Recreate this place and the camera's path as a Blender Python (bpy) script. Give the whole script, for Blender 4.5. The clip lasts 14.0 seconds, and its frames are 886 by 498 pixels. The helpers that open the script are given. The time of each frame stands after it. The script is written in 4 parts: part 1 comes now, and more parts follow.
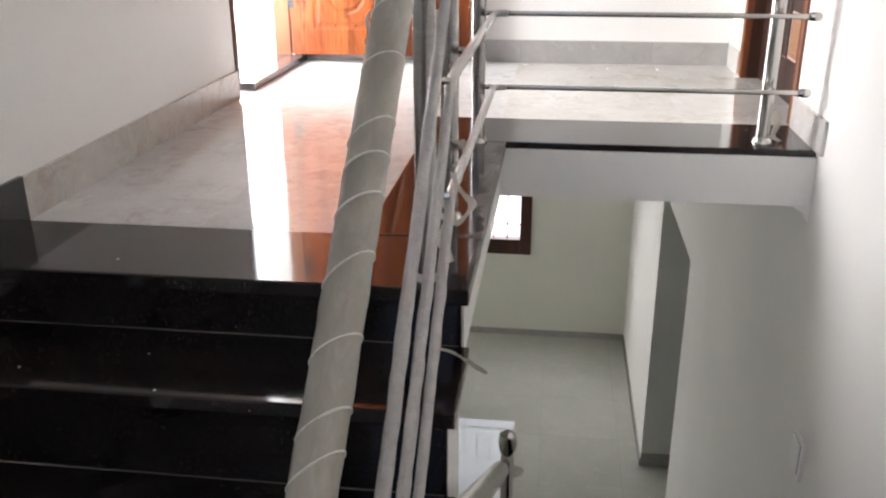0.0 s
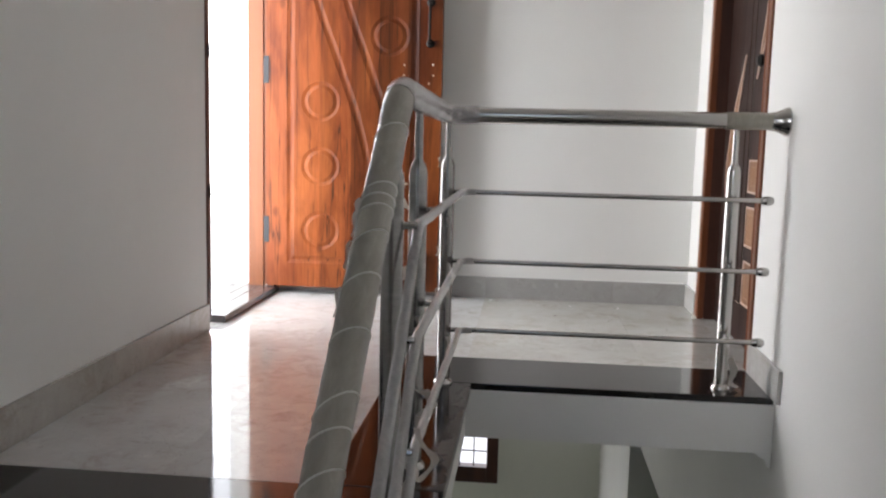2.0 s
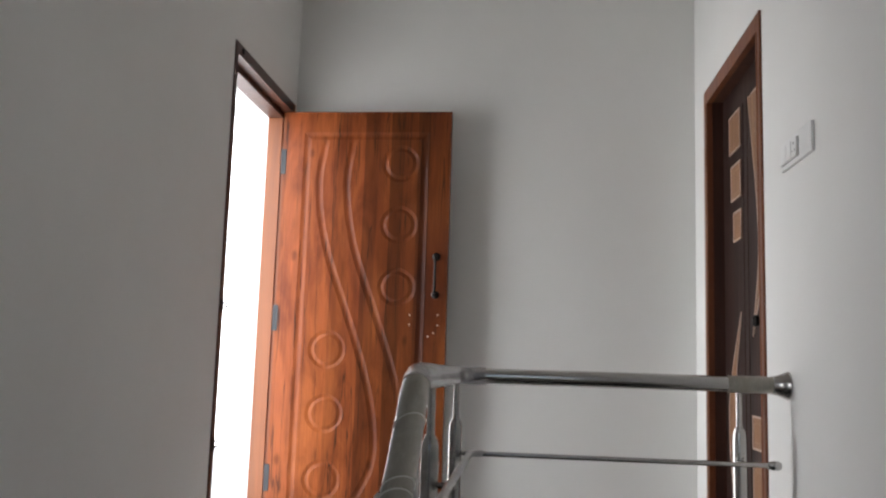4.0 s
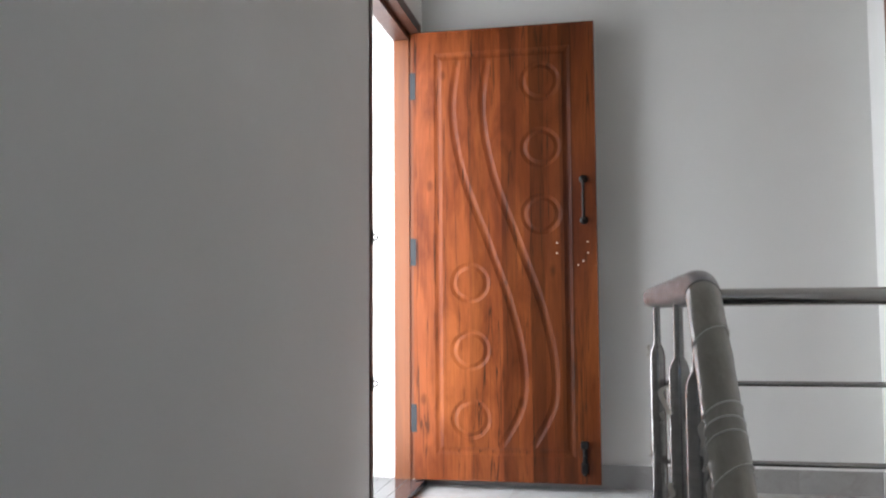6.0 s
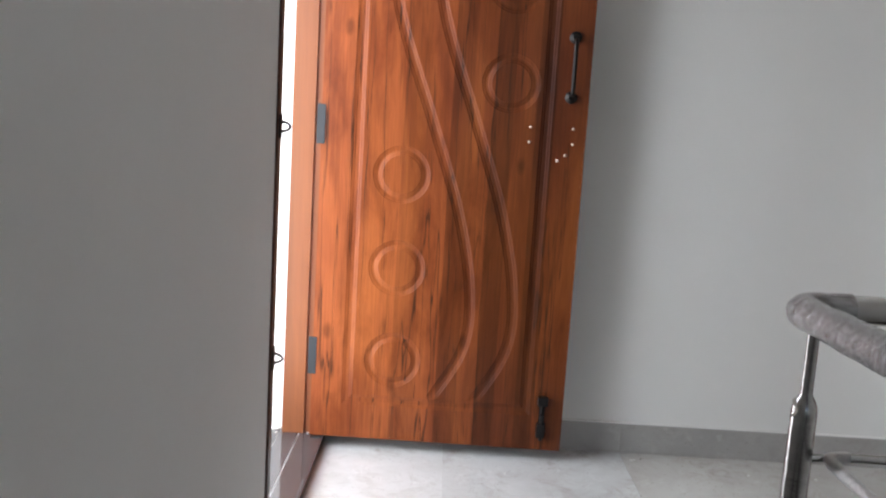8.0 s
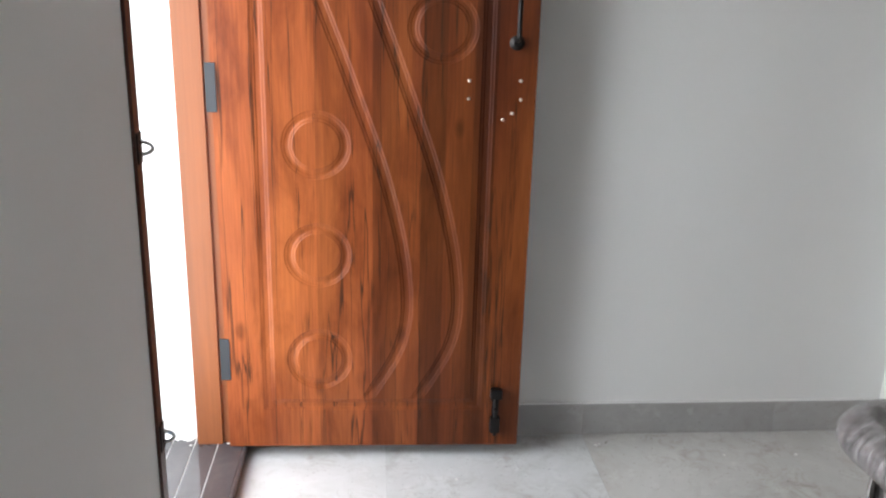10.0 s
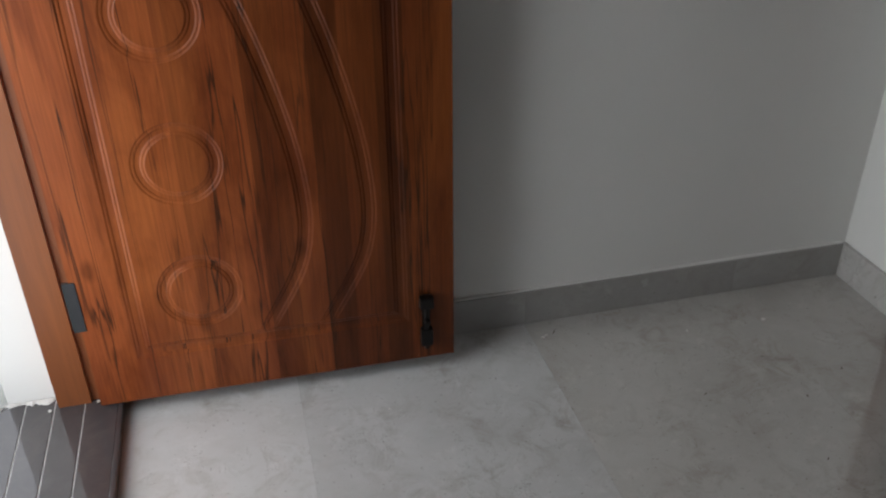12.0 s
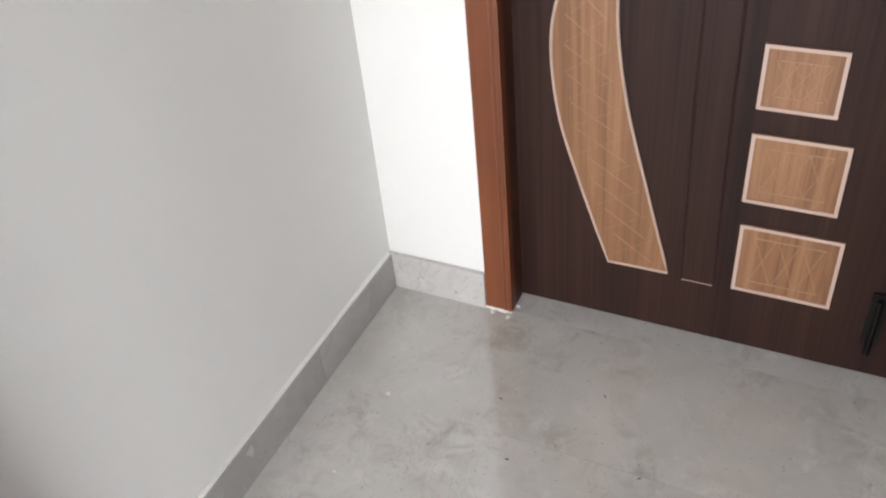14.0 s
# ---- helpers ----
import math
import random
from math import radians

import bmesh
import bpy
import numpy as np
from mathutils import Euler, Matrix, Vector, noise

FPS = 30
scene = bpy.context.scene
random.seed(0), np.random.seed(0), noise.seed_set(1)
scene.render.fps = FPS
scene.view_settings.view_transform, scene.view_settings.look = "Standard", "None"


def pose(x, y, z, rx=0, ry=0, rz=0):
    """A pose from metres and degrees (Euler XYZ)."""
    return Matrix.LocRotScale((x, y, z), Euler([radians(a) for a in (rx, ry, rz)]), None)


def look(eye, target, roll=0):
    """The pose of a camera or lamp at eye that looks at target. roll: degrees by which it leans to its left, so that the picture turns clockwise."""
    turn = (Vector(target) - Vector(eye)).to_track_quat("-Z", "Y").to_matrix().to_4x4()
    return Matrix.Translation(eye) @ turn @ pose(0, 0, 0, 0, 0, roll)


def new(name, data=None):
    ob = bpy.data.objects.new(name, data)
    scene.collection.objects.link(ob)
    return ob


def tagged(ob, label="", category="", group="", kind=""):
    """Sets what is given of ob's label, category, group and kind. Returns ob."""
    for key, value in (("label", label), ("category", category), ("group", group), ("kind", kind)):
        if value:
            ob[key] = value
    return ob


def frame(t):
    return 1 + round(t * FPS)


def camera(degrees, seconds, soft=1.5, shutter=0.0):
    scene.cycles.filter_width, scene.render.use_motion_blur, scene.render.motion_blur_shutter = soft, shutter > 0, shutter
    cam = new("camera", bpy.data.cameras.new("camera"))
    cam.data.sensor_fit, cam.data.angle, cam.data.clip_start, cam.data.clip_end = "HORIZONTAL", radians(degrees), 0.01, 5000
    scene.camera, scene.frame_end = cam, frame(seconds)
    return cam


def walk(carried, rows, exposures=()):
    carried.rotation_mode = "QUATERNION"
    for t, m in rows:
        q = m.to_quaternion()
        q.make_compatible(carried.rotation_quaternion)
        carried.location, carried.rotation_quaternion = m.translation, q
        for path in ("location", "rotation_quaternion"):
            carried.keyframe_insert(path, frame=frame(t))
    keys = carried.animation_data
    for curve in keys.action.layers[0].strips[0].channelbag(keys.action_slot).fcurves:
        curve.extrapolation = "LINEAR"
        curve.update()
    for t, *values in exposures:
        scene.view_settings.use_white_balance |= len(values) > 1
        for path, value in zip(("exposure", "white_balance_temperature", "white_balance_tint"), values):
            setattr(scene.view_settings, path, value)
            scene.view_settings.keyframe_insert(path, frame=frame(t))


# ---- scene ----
cam = camera(53.8, 14.0, 2.2)

EXPOSURES = [(0, 1.98, 6850, 16), (0.5, 1.4, 6800, 16), (1.0, 1.19, 6750, 15), (1.5, 1.11, 6700, 14), (2.5, 0.63, 6660, 13), (3.5, 0.36, 6680, 13), (6.0, 0.57, 6360, 12), (6.5, 0.6, 6360, 12), (7.7, 0.49, 6360, 12), (10, 0.6, 6380, 11), (10.5, 0.03, 6480, 10), (11, -0.6, 6580, 10), (11.5, -0.88, 6620, 11), (12.0, -0.8, 6560, 11), (12.5, 0.07, 6580, 11), (13.0, 0.62, 6720, 13), (13.5, 0.85, 6740, 14), (14, 0.92, 6680, 14)]
PATH = [
    (0, (1.209, 0.866, 0.671), (0.967, 2.714, -0.056), -0.2),
    (0.5, (1.212, 0.858, 0.696), (0.967, 2.762, 0.132), 0.7),
    (1, (1.211, 0.844, 0.719), (0.992, 2.778, 0.259), 1.4),
    (1.5, (1.218, 0.838, 0.739), (1.024, 2.797, 0.389), 1.4),
    (2, (1.218, 0.844, 0.755), (1.029, 2.819, 0.505), 1.4),
    (2.5, (1.215, 0.825, 0.789), (1.025, 2.812, 0.673), 1.4),
    (3, (1.213, 0.807, 0.817), (1.033, 2.798, 0.855), 1.7),
    (3.5, (1.234, 0.809, 0.849), (1.038, 2.789, 1.052), 1.8),
    (3.7, (1.215, 0.784, 0.869), (1.026, 2.758, 1.127), 1.8),
    (5.8, (0.926, 0.943, 0.825), (0.581, 2.901, 1.04), 0.0),
    (6, (0.835, 1.008, 0.812), (0.473, 2.97, 0.942), -0.4),
    (6.5, (0.638, 1.249, 0.753), (0.232, 3.207, 0.711), 0.7),
    (7, (0.561, 1.689, 0.816), (0.18, 3.648, 0.68), 2.4),
    (7.5, (0.465, 1.92, 0.925), (0.274, 3.901, 0.719), 4.5),
    (7.7, (0.393, 2.011, 1.003), (0.311, 3.993, 0.75), 4.7),
    (9.8, (0.342, 2.587, 1.357), (0.508, 4.513, 0.845), 1.5),
    (10, (0.385, 2.637, 1.343), (0.547, 4.538, 0.745), 1.5),
    (10.5, (0.457, 2.808, 1.357), (0.603, 4.596, 0.474), 0.1),
    (11, (0.509, 2.883, 1.372), (0.667, 4.598, 0.356), -2.2),
    (11.5, (0.44, 3.027, 1.378), (0.701, 4.757, 0.409), -0.9),
    (12, (0.376, 3.226, 1.363), (0.785, 4.891, 0.333), -0.7),
    (12.5, (0.421, 3.393, 1.337), (0.95, 4.98, 0.24), -4.4),
    (13, (0.504, 3.614, 1.333), (1.199, 5.108, 0.199), -8.1),
    (13.5, (0.544, 3.912, 1.364), (1.622, 5.089, 0.158), -7.3),
    (14, (0.6, 4.105, 1.401), (1.97, 4.858, 0.154), -6.3),
]
walk(cam, [(t, look(eye, target, roll)) for t, eye, target, roll in PATH], EXPOSURES)

W = 1.982      # right wall
D = 5.01        # far wall of the landing
LOW = -3.2     # floor of the storey below
TOP = 3.0      # ceiling
MID = -0.825   # half landing

# ---- light ----
world = bpy.data.worlds.new("sky")
scene.world = world
world.use_nodes = True
wn = world.node_tree
sky = wn.nodes.new("ShaderNodeTexSky")
sky.sky_type, sky.sun_disc, sky.sun_elevation, sky.sun_rotation = "NISHITA", False, radians(55), radians(60)
wn.links.new(sky.outputs[0], wn.nodes["Background"].inputs[0])
wn.nodes["Background"].inputs[1].default_value = 0.15
sun = new("sun", bpy.data.lights.new("sun", "SUN"))
sun.data.energy, sun.data.angle, sun.data.color = 1.0, radians(12), (1, 0.96, 0.9)
sun.matrix_world = look((4, 2, 9), (0, 0, 0))


def window_light(name, x, y, z, towards, wide, high, watts, color=(1, 1, 1)):
    """Sky light that comes in through an opening of the place."""
    lamp = new(name, bpy.data.lights.new(name, "AREA"))
    lamp.data.shape, lamp.data.size, lamp.data.size_y = "RECTANGLE", wide, high
    lamp.data.energy, lamp.data.color = watts, color
    lamp.matrix_world = look((x, y, z), towards)
    return lamp


window_light("door_daylight", -0.3, 4.51, 1.06, (1, 4.51, 1.06), 0.8, 2.0, 14.8, (0.955, 0.985, 1.0))
window_light("stair_window_daylight", 0.9, -0.42, 1.5, (0.9, 1, 1.5), 1.2, 1.2, 0.4, (0.98, 0.98, 1.0))
window_light("lower_window_daylight", -3.02, 7.4, -1.6, (0, 7.4, -1.6), 0.8, 1.0, 3.8, (0.99, 1.0, 0.88))
window_light("lower_far_window_daylight", 0.43, 8.62, -1.73, (0.43, 0, -1.73), 1.0, 1.05, 2.3, (1, 1, 0.93))


# ---- materials ----
def material(name, rough=0.5, metal=0.0, color=(0.8, 0.8, 0.8)):
    m = bpy.data.materials.new(name)
    m.use_nodes = True
    b = m.node_tree.nodes["Principled BSDF"]
    b.inputs["Base Color"].default_value = (*color, 1)
    b.inputs["Roughness"].default_value, b.inputs["Metallic"].default_value = rough, metal
    return m


def node(m, kind, **inputs):
    n = m.node_tree.nodes.new(kind)
    for key, value in inputs.items():
        n.inputs[key.replace("_", " ")].default_value = value
    return n


def link(m, a, out, b, into):
    m.node_tree.links.new(a.outputs[out], b.inputs[into])


def coords(m, scale=(1, 1, 1), kind="Object"):
    t, p = node(m, "ShaderNodeTexCoord"), node(m, "ShaderNodeMapping")
    p.inputs["Scale"].default_value = scale
    link(m, t, kind, p, "Vector")
    return p


def ramp(m, stops):
    r = m.node_tree.nodes.new("ShaderNodeValToRGB")
    while len(r.color_ramp.elements) < len(stops):
        r.color_ramp.elements.new(0.5)
    for e, (at, color) in zip(r.color_ramp.elements, stops):
        e.position, e.color = at, (*color, 1)
    return r


def noise_tex(m, scale, place, detail=4.0, rough=0.55, distortion=0.0):
    n = node(m, "ShaderNodeTexNoise", Scale=scale, Detail=detail, Roughness=rough, Distortion=distortion)
    link(m, place, "Vector", n, "Vector")
    return n


def mixed(m, kind, factor, a, b):
    """A colour mix; a and b are nodes whose first output is taken, or colours."""
    x = m.node_tree.nodes.new("ShaderNodeMix")
    x.data_type, x.blend_type = "RGBA", kind
    if isinstance(factor, float):
        x.inputs[0].default_value = factor
    else:
        m.node_tree.links.new(factor.outputs[0], x.inputs[0])
    for socket, v in ((6, a), (7, b)):
        if isinstance(v, tuple):
            x.inputs[socket].default_value = (*v, 1)
        else:
            m.node_tree.links.new(v.outputs[2] if v.bl_idname == "ShaderNodeMix" else v.outputs[0], x.inputs[socket])
    return x


def paint(m, mix):
    b = m.node_tree.nodes["Principled BSDF"]
    m.node_tree.links.new(mix.outputs[2] if mix.bl_idname == "ShaderNodeMix" else mix.outputs[0], b.inputs["Base Color"])


def bumped(m, height, strength, distance):
    n = node(m, "ShaderNodeBump", Strength=strength, Distance=distance)
    link(m, height, 0, n, "Height")
    link(m, n, "Normal", m.node_tree.nodes["Principled BSDF"], "Normal")


def roughened(m, source, low, high):
    r = node(m, "ShaderNodeMapRange")
    r.inputs["To Min"].default_value, r.inputs["To Max"].default_value = low, high
    link(m, source, 0, r, "Value")
    link(m, r, 0, m.node_tree.nodes["Principled BSDF"], "Roughness")


def plaster(name, color, dirt):
    m = material(name, 0.75)
    p = coords(m)
    big, fine = noise_tex(m, 1.3, p, 5), noise_tex(m, 90, p, 3)
    paint(m, mixed(m, "MIX", ramp_of(m, big, 0.35, 0.75), color, dirt))
    both = mixed(m, "MIX", 0.3, fine, noise_tex(m, 9, p, 3))
    n = node(m, "ShaderNodeBump", Strength=0.12, Distance=0.004)
    m.node_tree.links.new(both.outputs[2], n.inputs["Height"])
    link(m, n, "Normal", m.node_tree.nodes["Principled BSDF"], "Normal")
    return m


def ramp_of(m, source, low, high, a=0.0, b=1.0):
    r = ramp(m, [(low, (a, a, a)), (high, (b, b, b))])
    link(m, source, 0, r, "Fac")
    return r


def stone_tile(name, light, dark, vein, rough, spread=0.10, shine=0.5, blots=0.6):
    """Polished marble-look tile; each piece has its own tone, and a little more by chance."""
    m = material(name, rough)
    m.node_tree.nodes["Principled BSDF"].inputs["Specular IOR Level"].default_value = shine
    p = coords(m)
    info = node(m, "ShaderNodeObjectInfo")
    shift = node(m, "ShaderNodeVectorMath")
    shift.operation = "MULTIPLY_ADD"
    link(m, info, "Random", shift, 0)
    shift.inputs[1].default_value = (37, 19, 11)
    link(m, p, "Vector", shift, 2)
    cloud, blot = noise_tex(m, 3.2, shift, 8, 0.65, 0.5), noise_tex(m, 12, shift, 10, 0.74, 0.9)
    base = mixed(m, "MIX", ramp_of(m, cloud, 0.36, 0.66), light, dark)
    patch = mixed(m, "MULTIPLY", 1.0, ramp_of(m, blot, 0.47, 0.64, 0, blots), ramp_of(m, noise_tex(m, 4.5, shift, 5), 0.42, 0.62, 0.15, 1.0))
    worn = m.node_tree.nodes.new("ShaderNodeMix")
    worn.data_type = "RGBA"
    m.node_tree.links.new(patch.outputs[2], worn.inputs[0])
    m.node_tree.links.new(base.outputs[2], worn.inputs[6])
    worn.inputs[7].default_value = (*vein, 1)
    pale = noise_tex(m, 14, shift, 9, 0.72, 0.3)
    worn = mixed(m, "MIX", ramp_of(m, pale, 0.55, 0.70, 0, 0.48), worn, tuple(min(1, c * 1.2) for c in light))
    speck = noise_tex(m, 120, shift, 2, 0.6)
    worn = mixed(m, "MIX", ramp_of(m, speck, 0.68, 0.74, 0, 0.65), worn, tuple(c * 0.55 for c in vein))
    tone = ramp(m, [(0.0, (1 - spread,) * 3), (1.0, (1 + spread * 0.5,) * 3)])
    link(m, info, "Random", tone, "Fac")
    scar = noise_tex(m, 1.0, shift, 7, 0.62, 1.6)
    scar.inputs["Scale"].default_value = 5.5
    thread = ramp(m, [(0.493, (0, 0, 0)), (0.5, (0.5, 0.5, 0.5)), (0.507, (0, 0, 0))])
    link(m, scar, 0, thread, "Fac")
    thread = mixed(m, "MULTIPLY", 1.0, thread, ramp_of(m, noise_tex(m, 7, shift, 3), 0.5, 0.62))
    line = m.node_tree.nodes.new("ShaderNodeMix")
    line.data_type = "RGBA"
    m.node_tree.links.new(thread.outputs[2], line.inputs[0])
    m.node_tree.links.new(worn.outputs[2], line.inputs[6])
    line.inputs[7].default_value = (*(c * 0.75 for c in vein), 1)
    own = mixed(m, "MULTIPLY", 1.0, line, tone)
    full = m.node_tree.nodes.new("ShaderNodeMix")
    full.data_type, full.blend_type = "RGBA", "MULTIPLY"
    full.inputs[0].default_value = 1.0
    m.node_tree.links.new(own.outputs[2], full.inputs[6])
    m.node_tree.links.new(info.outputs["Color"], full.inputs[7])
    paint(m, full)
    roughened(m, noise_tex(m, 5, shift, 5), rough * 0.6, rough * 1.7)
    return m


def wood(name, pale, mid, dark, across, along, rough, contrast=1.0):
    """Wood with its grain along z; across is the axis scale over the grain."""
    m = material(name, rough)
    p = coords(m, (across, across, along))
    broad = noise_tex(m, 1.0, p, 5, 0.6, 1.6)
    fine = noise_tex(m, 1.0, coords(m, (across * 9, across * 9, along * 1.6)), 5, 0.7, 0.4)
    base = ramp(m, [(0.3, pale), (0.5, mid), (0.72, dark)])
    link(m, broad, 0, base, "Fac")
    streak = ramp_of(m, fine, 0.42, 0.7, 1.0, 1.0 - 0.55 * contrast)
    tone = mixed(m, "MULTIPLY", 1.0, base, streak)
    paint(m, tone)
    bumped(m, fine, 0.08, 0.002)
    roughened(m, fine, rough * 0.8, rough * 1.3)
    return m


def boarded_teak(name, rough):
    """Varnished teak glued up from boards of differing tone, with fine cracks and small knots. The tones also paint the
    light's falloff across the leaf.
    """
    m = material(name, rough)
    m.node_tree.nodes["Principled BSDF"].inputs["Specular IOR Level"].default_value = 0.2
    broad = noise_tex(m, 1.0, coords(m, (6, 6, 0.9)), 4, 0.55, 0.8)
    base = ramp(m, [(0.32, (0.32, 0.092, 0.026)), (0.5, (0.25, 0.066, 0.0205)), (0.68, (0.15, 0.036, 0.0135))])
    link(m, broad, 0, base, "Fac")
    place = node(m, "ShaderNodeSeparateXYZ")
    link(m, coords(m), "Vector", place, "Vector")
    boards = ramp(m, [(at, (v, v * 0.97, v * 0.95)) for at, v in BOARD_FALLOFF])
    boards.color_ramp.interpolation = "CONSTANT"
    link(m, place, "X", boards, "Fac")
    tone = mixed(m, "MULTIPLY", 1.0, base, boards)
    cloud = ramp(m, [(0.44, (1.06, 1.06, 1.06)), (0.68, (0.55, 0.46, 0.44))])
    link(m, noise_tex(m, 1.0, coords(m, (8, 8, 1.5)), 7, 0.6, 1.2), 0, cloud, "Fac")
    tone = mixed(m, "MULTIPLY", 1.0, tone, cloud)
    grain = noise_tex(m, 1.0, coords(m, (170, 170, 5)), 4, 0.65, 0.2)
    tone = mixed(m, "MULTIPLY", 1.0, tone, ramp_of(m, grain, 0.35, 0.72, 1.08, 0.72))
    for across, along, low, high in ((11, 0.42, 0.44, 0.56), (17, 0.42, 0.50, 0.61)):
        wave = noise_tex(m, 1.0, coords(m, (across, across, along)), 4, 0.6, 0.25)
        crack = ramp(m, [(0.490, (0, 0, 0)), (0.498, (0.93, 0.93, 0.93)), (0.502, (0.93, 0.93, 0.93)), (0.510, (0, 0, 0))])
        link(m, wave, 0, crack, "Fac")
        where = ramp_of(m, noise_tex(m, 1.0, coords(m, (across * 0.8, across * 0.8, 1.1)), 3), low, high)
        both = mixed(m, "MULTIPLY", 1.0, crack, where)
        x = m.node_tree.nodes.new("ShaderNodeMix")
        x.data_type = "RGBA"
        m.node_tree.links.new(both.outputs[2], x.inputs[0])
        m.node_tree.links.new(tone.outputs[2], x.inputs[6])
        x.inputs[7].default_value = (0.028, 0.010, 0.005, 1)
        tone = x
    cell = node(m, "ShaderNodeTexVoronoi", Scale=1.0, Randomness=1.0)
    wobble = mixed(m, "MIX", 0.06, coords(m, (8, 8, 4.0)), noise_tex(m, 30, coords(m), 3))
    m.node_tree.links.new(wobble.outputs[2], cell.inputs["Vector"])
    spot = ramp(m, [(0.05, (0.16, 0.11, 0.09)), (0.13, (1, 1, 1))])
    link(m, cell, "Distance", spot, "Fac")
    paint(m, mixed(m, "MULTIPLY", 0.5, tone, spot))
    bumped(m, grain, 0.06, 0.002)
    roughened(m, broad, rough * 0.8, rough * 1.3)
    return m


# Board tones, lowered to the right to carry the daylight's falloff.
BOARD_FALLOFF = ((0.0, 1.12), (0.10, 1.03), (0.235, 0.78), (0.315, 0.90), (0.385, 0.52), (0.452, 0.66), (0.512, 0.34), (0.575, 0.48), (0.648, 0.33), (0.705, 0.56))


def speckled(name, base, spot, rough):
    m = material(name, rough)
    p = coords(m)
    n = noise_tex(m, 160, p, 2, 0.7)
    big = noise_tex(m, 6, p, 4)
    paint(m, mixed(m, "MIX", ramp_of(m, n, 0.58, 0.72), base, spot))
    roughened(m, big, rough * 0.5, rough * 2.0)
    return m


def worn_metal(name, color, rough, scratch):
    m = material(name, rough, 1.0, color)
    p = coords(m)
    n = noise_tex(m, 35, p, 5, 0.6)
    roughened(m, n, rough * 0.6, rough * 1.8)
    bumped(m, n, scratch, 0.002)
    return m


WALL = plaster("white_wall_paint", (0.79, 0.784, 0.757), (0.745, 0.739, 0.711))
LOWWALL = plaster("white_wall_paint_below", (0.785, 0.79, 0.715), (0.735, 0.74, 0.665))
CONCRETE = plaster("grey_cement", (0.42, 0.41, 0.40), (0.34, 0.33, 0.32))
TILE = stone_tile("polished_grey_marble_tile", (0.535, 0.525, 0.505), (0.465, 0.452, 0.428), (0.31, 0.268, 0.222), 0.06, 0.02, 1.0, 0.66)
SKIRT = stone_tile("grey_skirting_tile", (0.42, 0.41, 0.395), (0.36, 0.35, 0.335), (0.32, 0.30, 0.28), 0.2)
LOWTILE = stone_tile("light_green_grey_tile", (0.50, 0.51, 0.465), (0.47, 0.48, 0.435), (0.44, 0.45, 0.41), 0.014, 0.03, 0.5, 0.3)
GRANITE = speckled("polished_black_granite", (0.011, 0.0088, 0.0083), (0.036, 0.022, 0.0175), 0.06)
GRANITE.node_tree.nodes["Principled BSDF"].inputs["Specular IOR Level"].default_value = 0.45
DUSTGRANITE = speckled("dusty_black_granite", (0.011, 0.0088, 0.0083), (0.036, 0.022, 0.0175), 0.06)
dx = node(DUSTGRANITE, "ShaderNodeSeparateXYZ")
link(DUSTGRANITE, coords(DUSTGRANITE), "Vector", dx, "Vector")
dn = mixed(DUSTGRANITE, "MIX", 0.14, dx, noise_tex(DUSTGRANITE, 12, coords(DUSTGRANITE), 5))
dr = ramp(DUSTGRANITE, [(0.94, (0, 0, 0)), (0.985, (1, 1, 1))])
DUSTGRANITE.node_tree.links.new(dn.outputs[2], dr.inputs["Fac"])
bsdf = DUSTGRANITE.node_tree.nodes["Principled BSDF"]
clean = bsdf.inputs["Base Color"].links[0].from_node
paint(DUSTGRANITE, mixed(DUSTGRANITE, "MIX", dr, clean, (0.060, 0.050, 0.042)))
roughened(DUSTGRANITE, dr, 0.06, 0.42)
SILLSTONE = stone_tile("grey_sill_tile", (0.062, 0.056, 0.058), (0.044, 0.039, 0.041), (0.085, 0.075, 0.072), 0.035, 0.08, 0.8)
JOINT = plaster("dull_cement_joint", (0.15, 0.13, 0.12), (0.05, 0.045, 0.04))
PALEGROUT = plaster("pale_grout", (0.60, 0.59, 0.57), (0.45, 0.44, 0.42))
GROUT = plaster("grey_grout", (0.34, 0.325, 0.30), (0.30, 0.285, 0.26))
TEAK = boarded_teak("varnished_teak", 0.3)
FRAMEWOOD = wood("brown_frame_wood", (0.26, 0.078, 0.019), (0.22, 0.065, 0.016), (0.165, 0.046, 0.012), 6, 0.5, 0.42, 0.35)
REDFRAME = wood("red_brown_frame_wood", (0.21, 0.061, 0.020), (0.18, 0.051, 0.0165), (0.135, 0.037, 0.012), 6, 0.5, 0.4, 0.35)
# Dark wood of the windows; also paints shade on door frame parts.
DARKSHADEWOOD = wood("dark_and_shaded_frame_wood", (0.085, 0.03, 0.017), (0.065, 0.023, 0.013), (0.045, 0.015, 0.009), 6, 0.5, 0.4, 0.4)
WALNUT = wood("dark_walnut_laminate", (0.042, 0.018, 0.012), (0.030, 0.012, 0.0085), (0.016, 0.0065, 0.005), 14, 0.4, 0.5, 0.8)
WALNUT.node_tree.nodes["Principled BSDF"].inputs["Specular IOR Level"].default_value = 0.22
INLAY = wood("light_oak_inlay", (0.36, 0.180, 0.088), (0.26, 0.122, 0.055), (0.155, 0.068, 0.03), 18, 0.8, 0.45, 0.6)
SCREW = worn_metal("dull_copper_screw", (0.48, 0.38, 0.31), 0.4, 0.1)
CARVED = material("pale_carved_line", 0.5, 0.0, (0.37, 0.21, 0.12))
EDGING = material("pale_pink_edging", 0.5, 0.0, (0.52, 0.38, 0.31))
STEEL = worn_metal("polished_steel", (0.50, 0.485, 0.465), 0.16, 0.05)
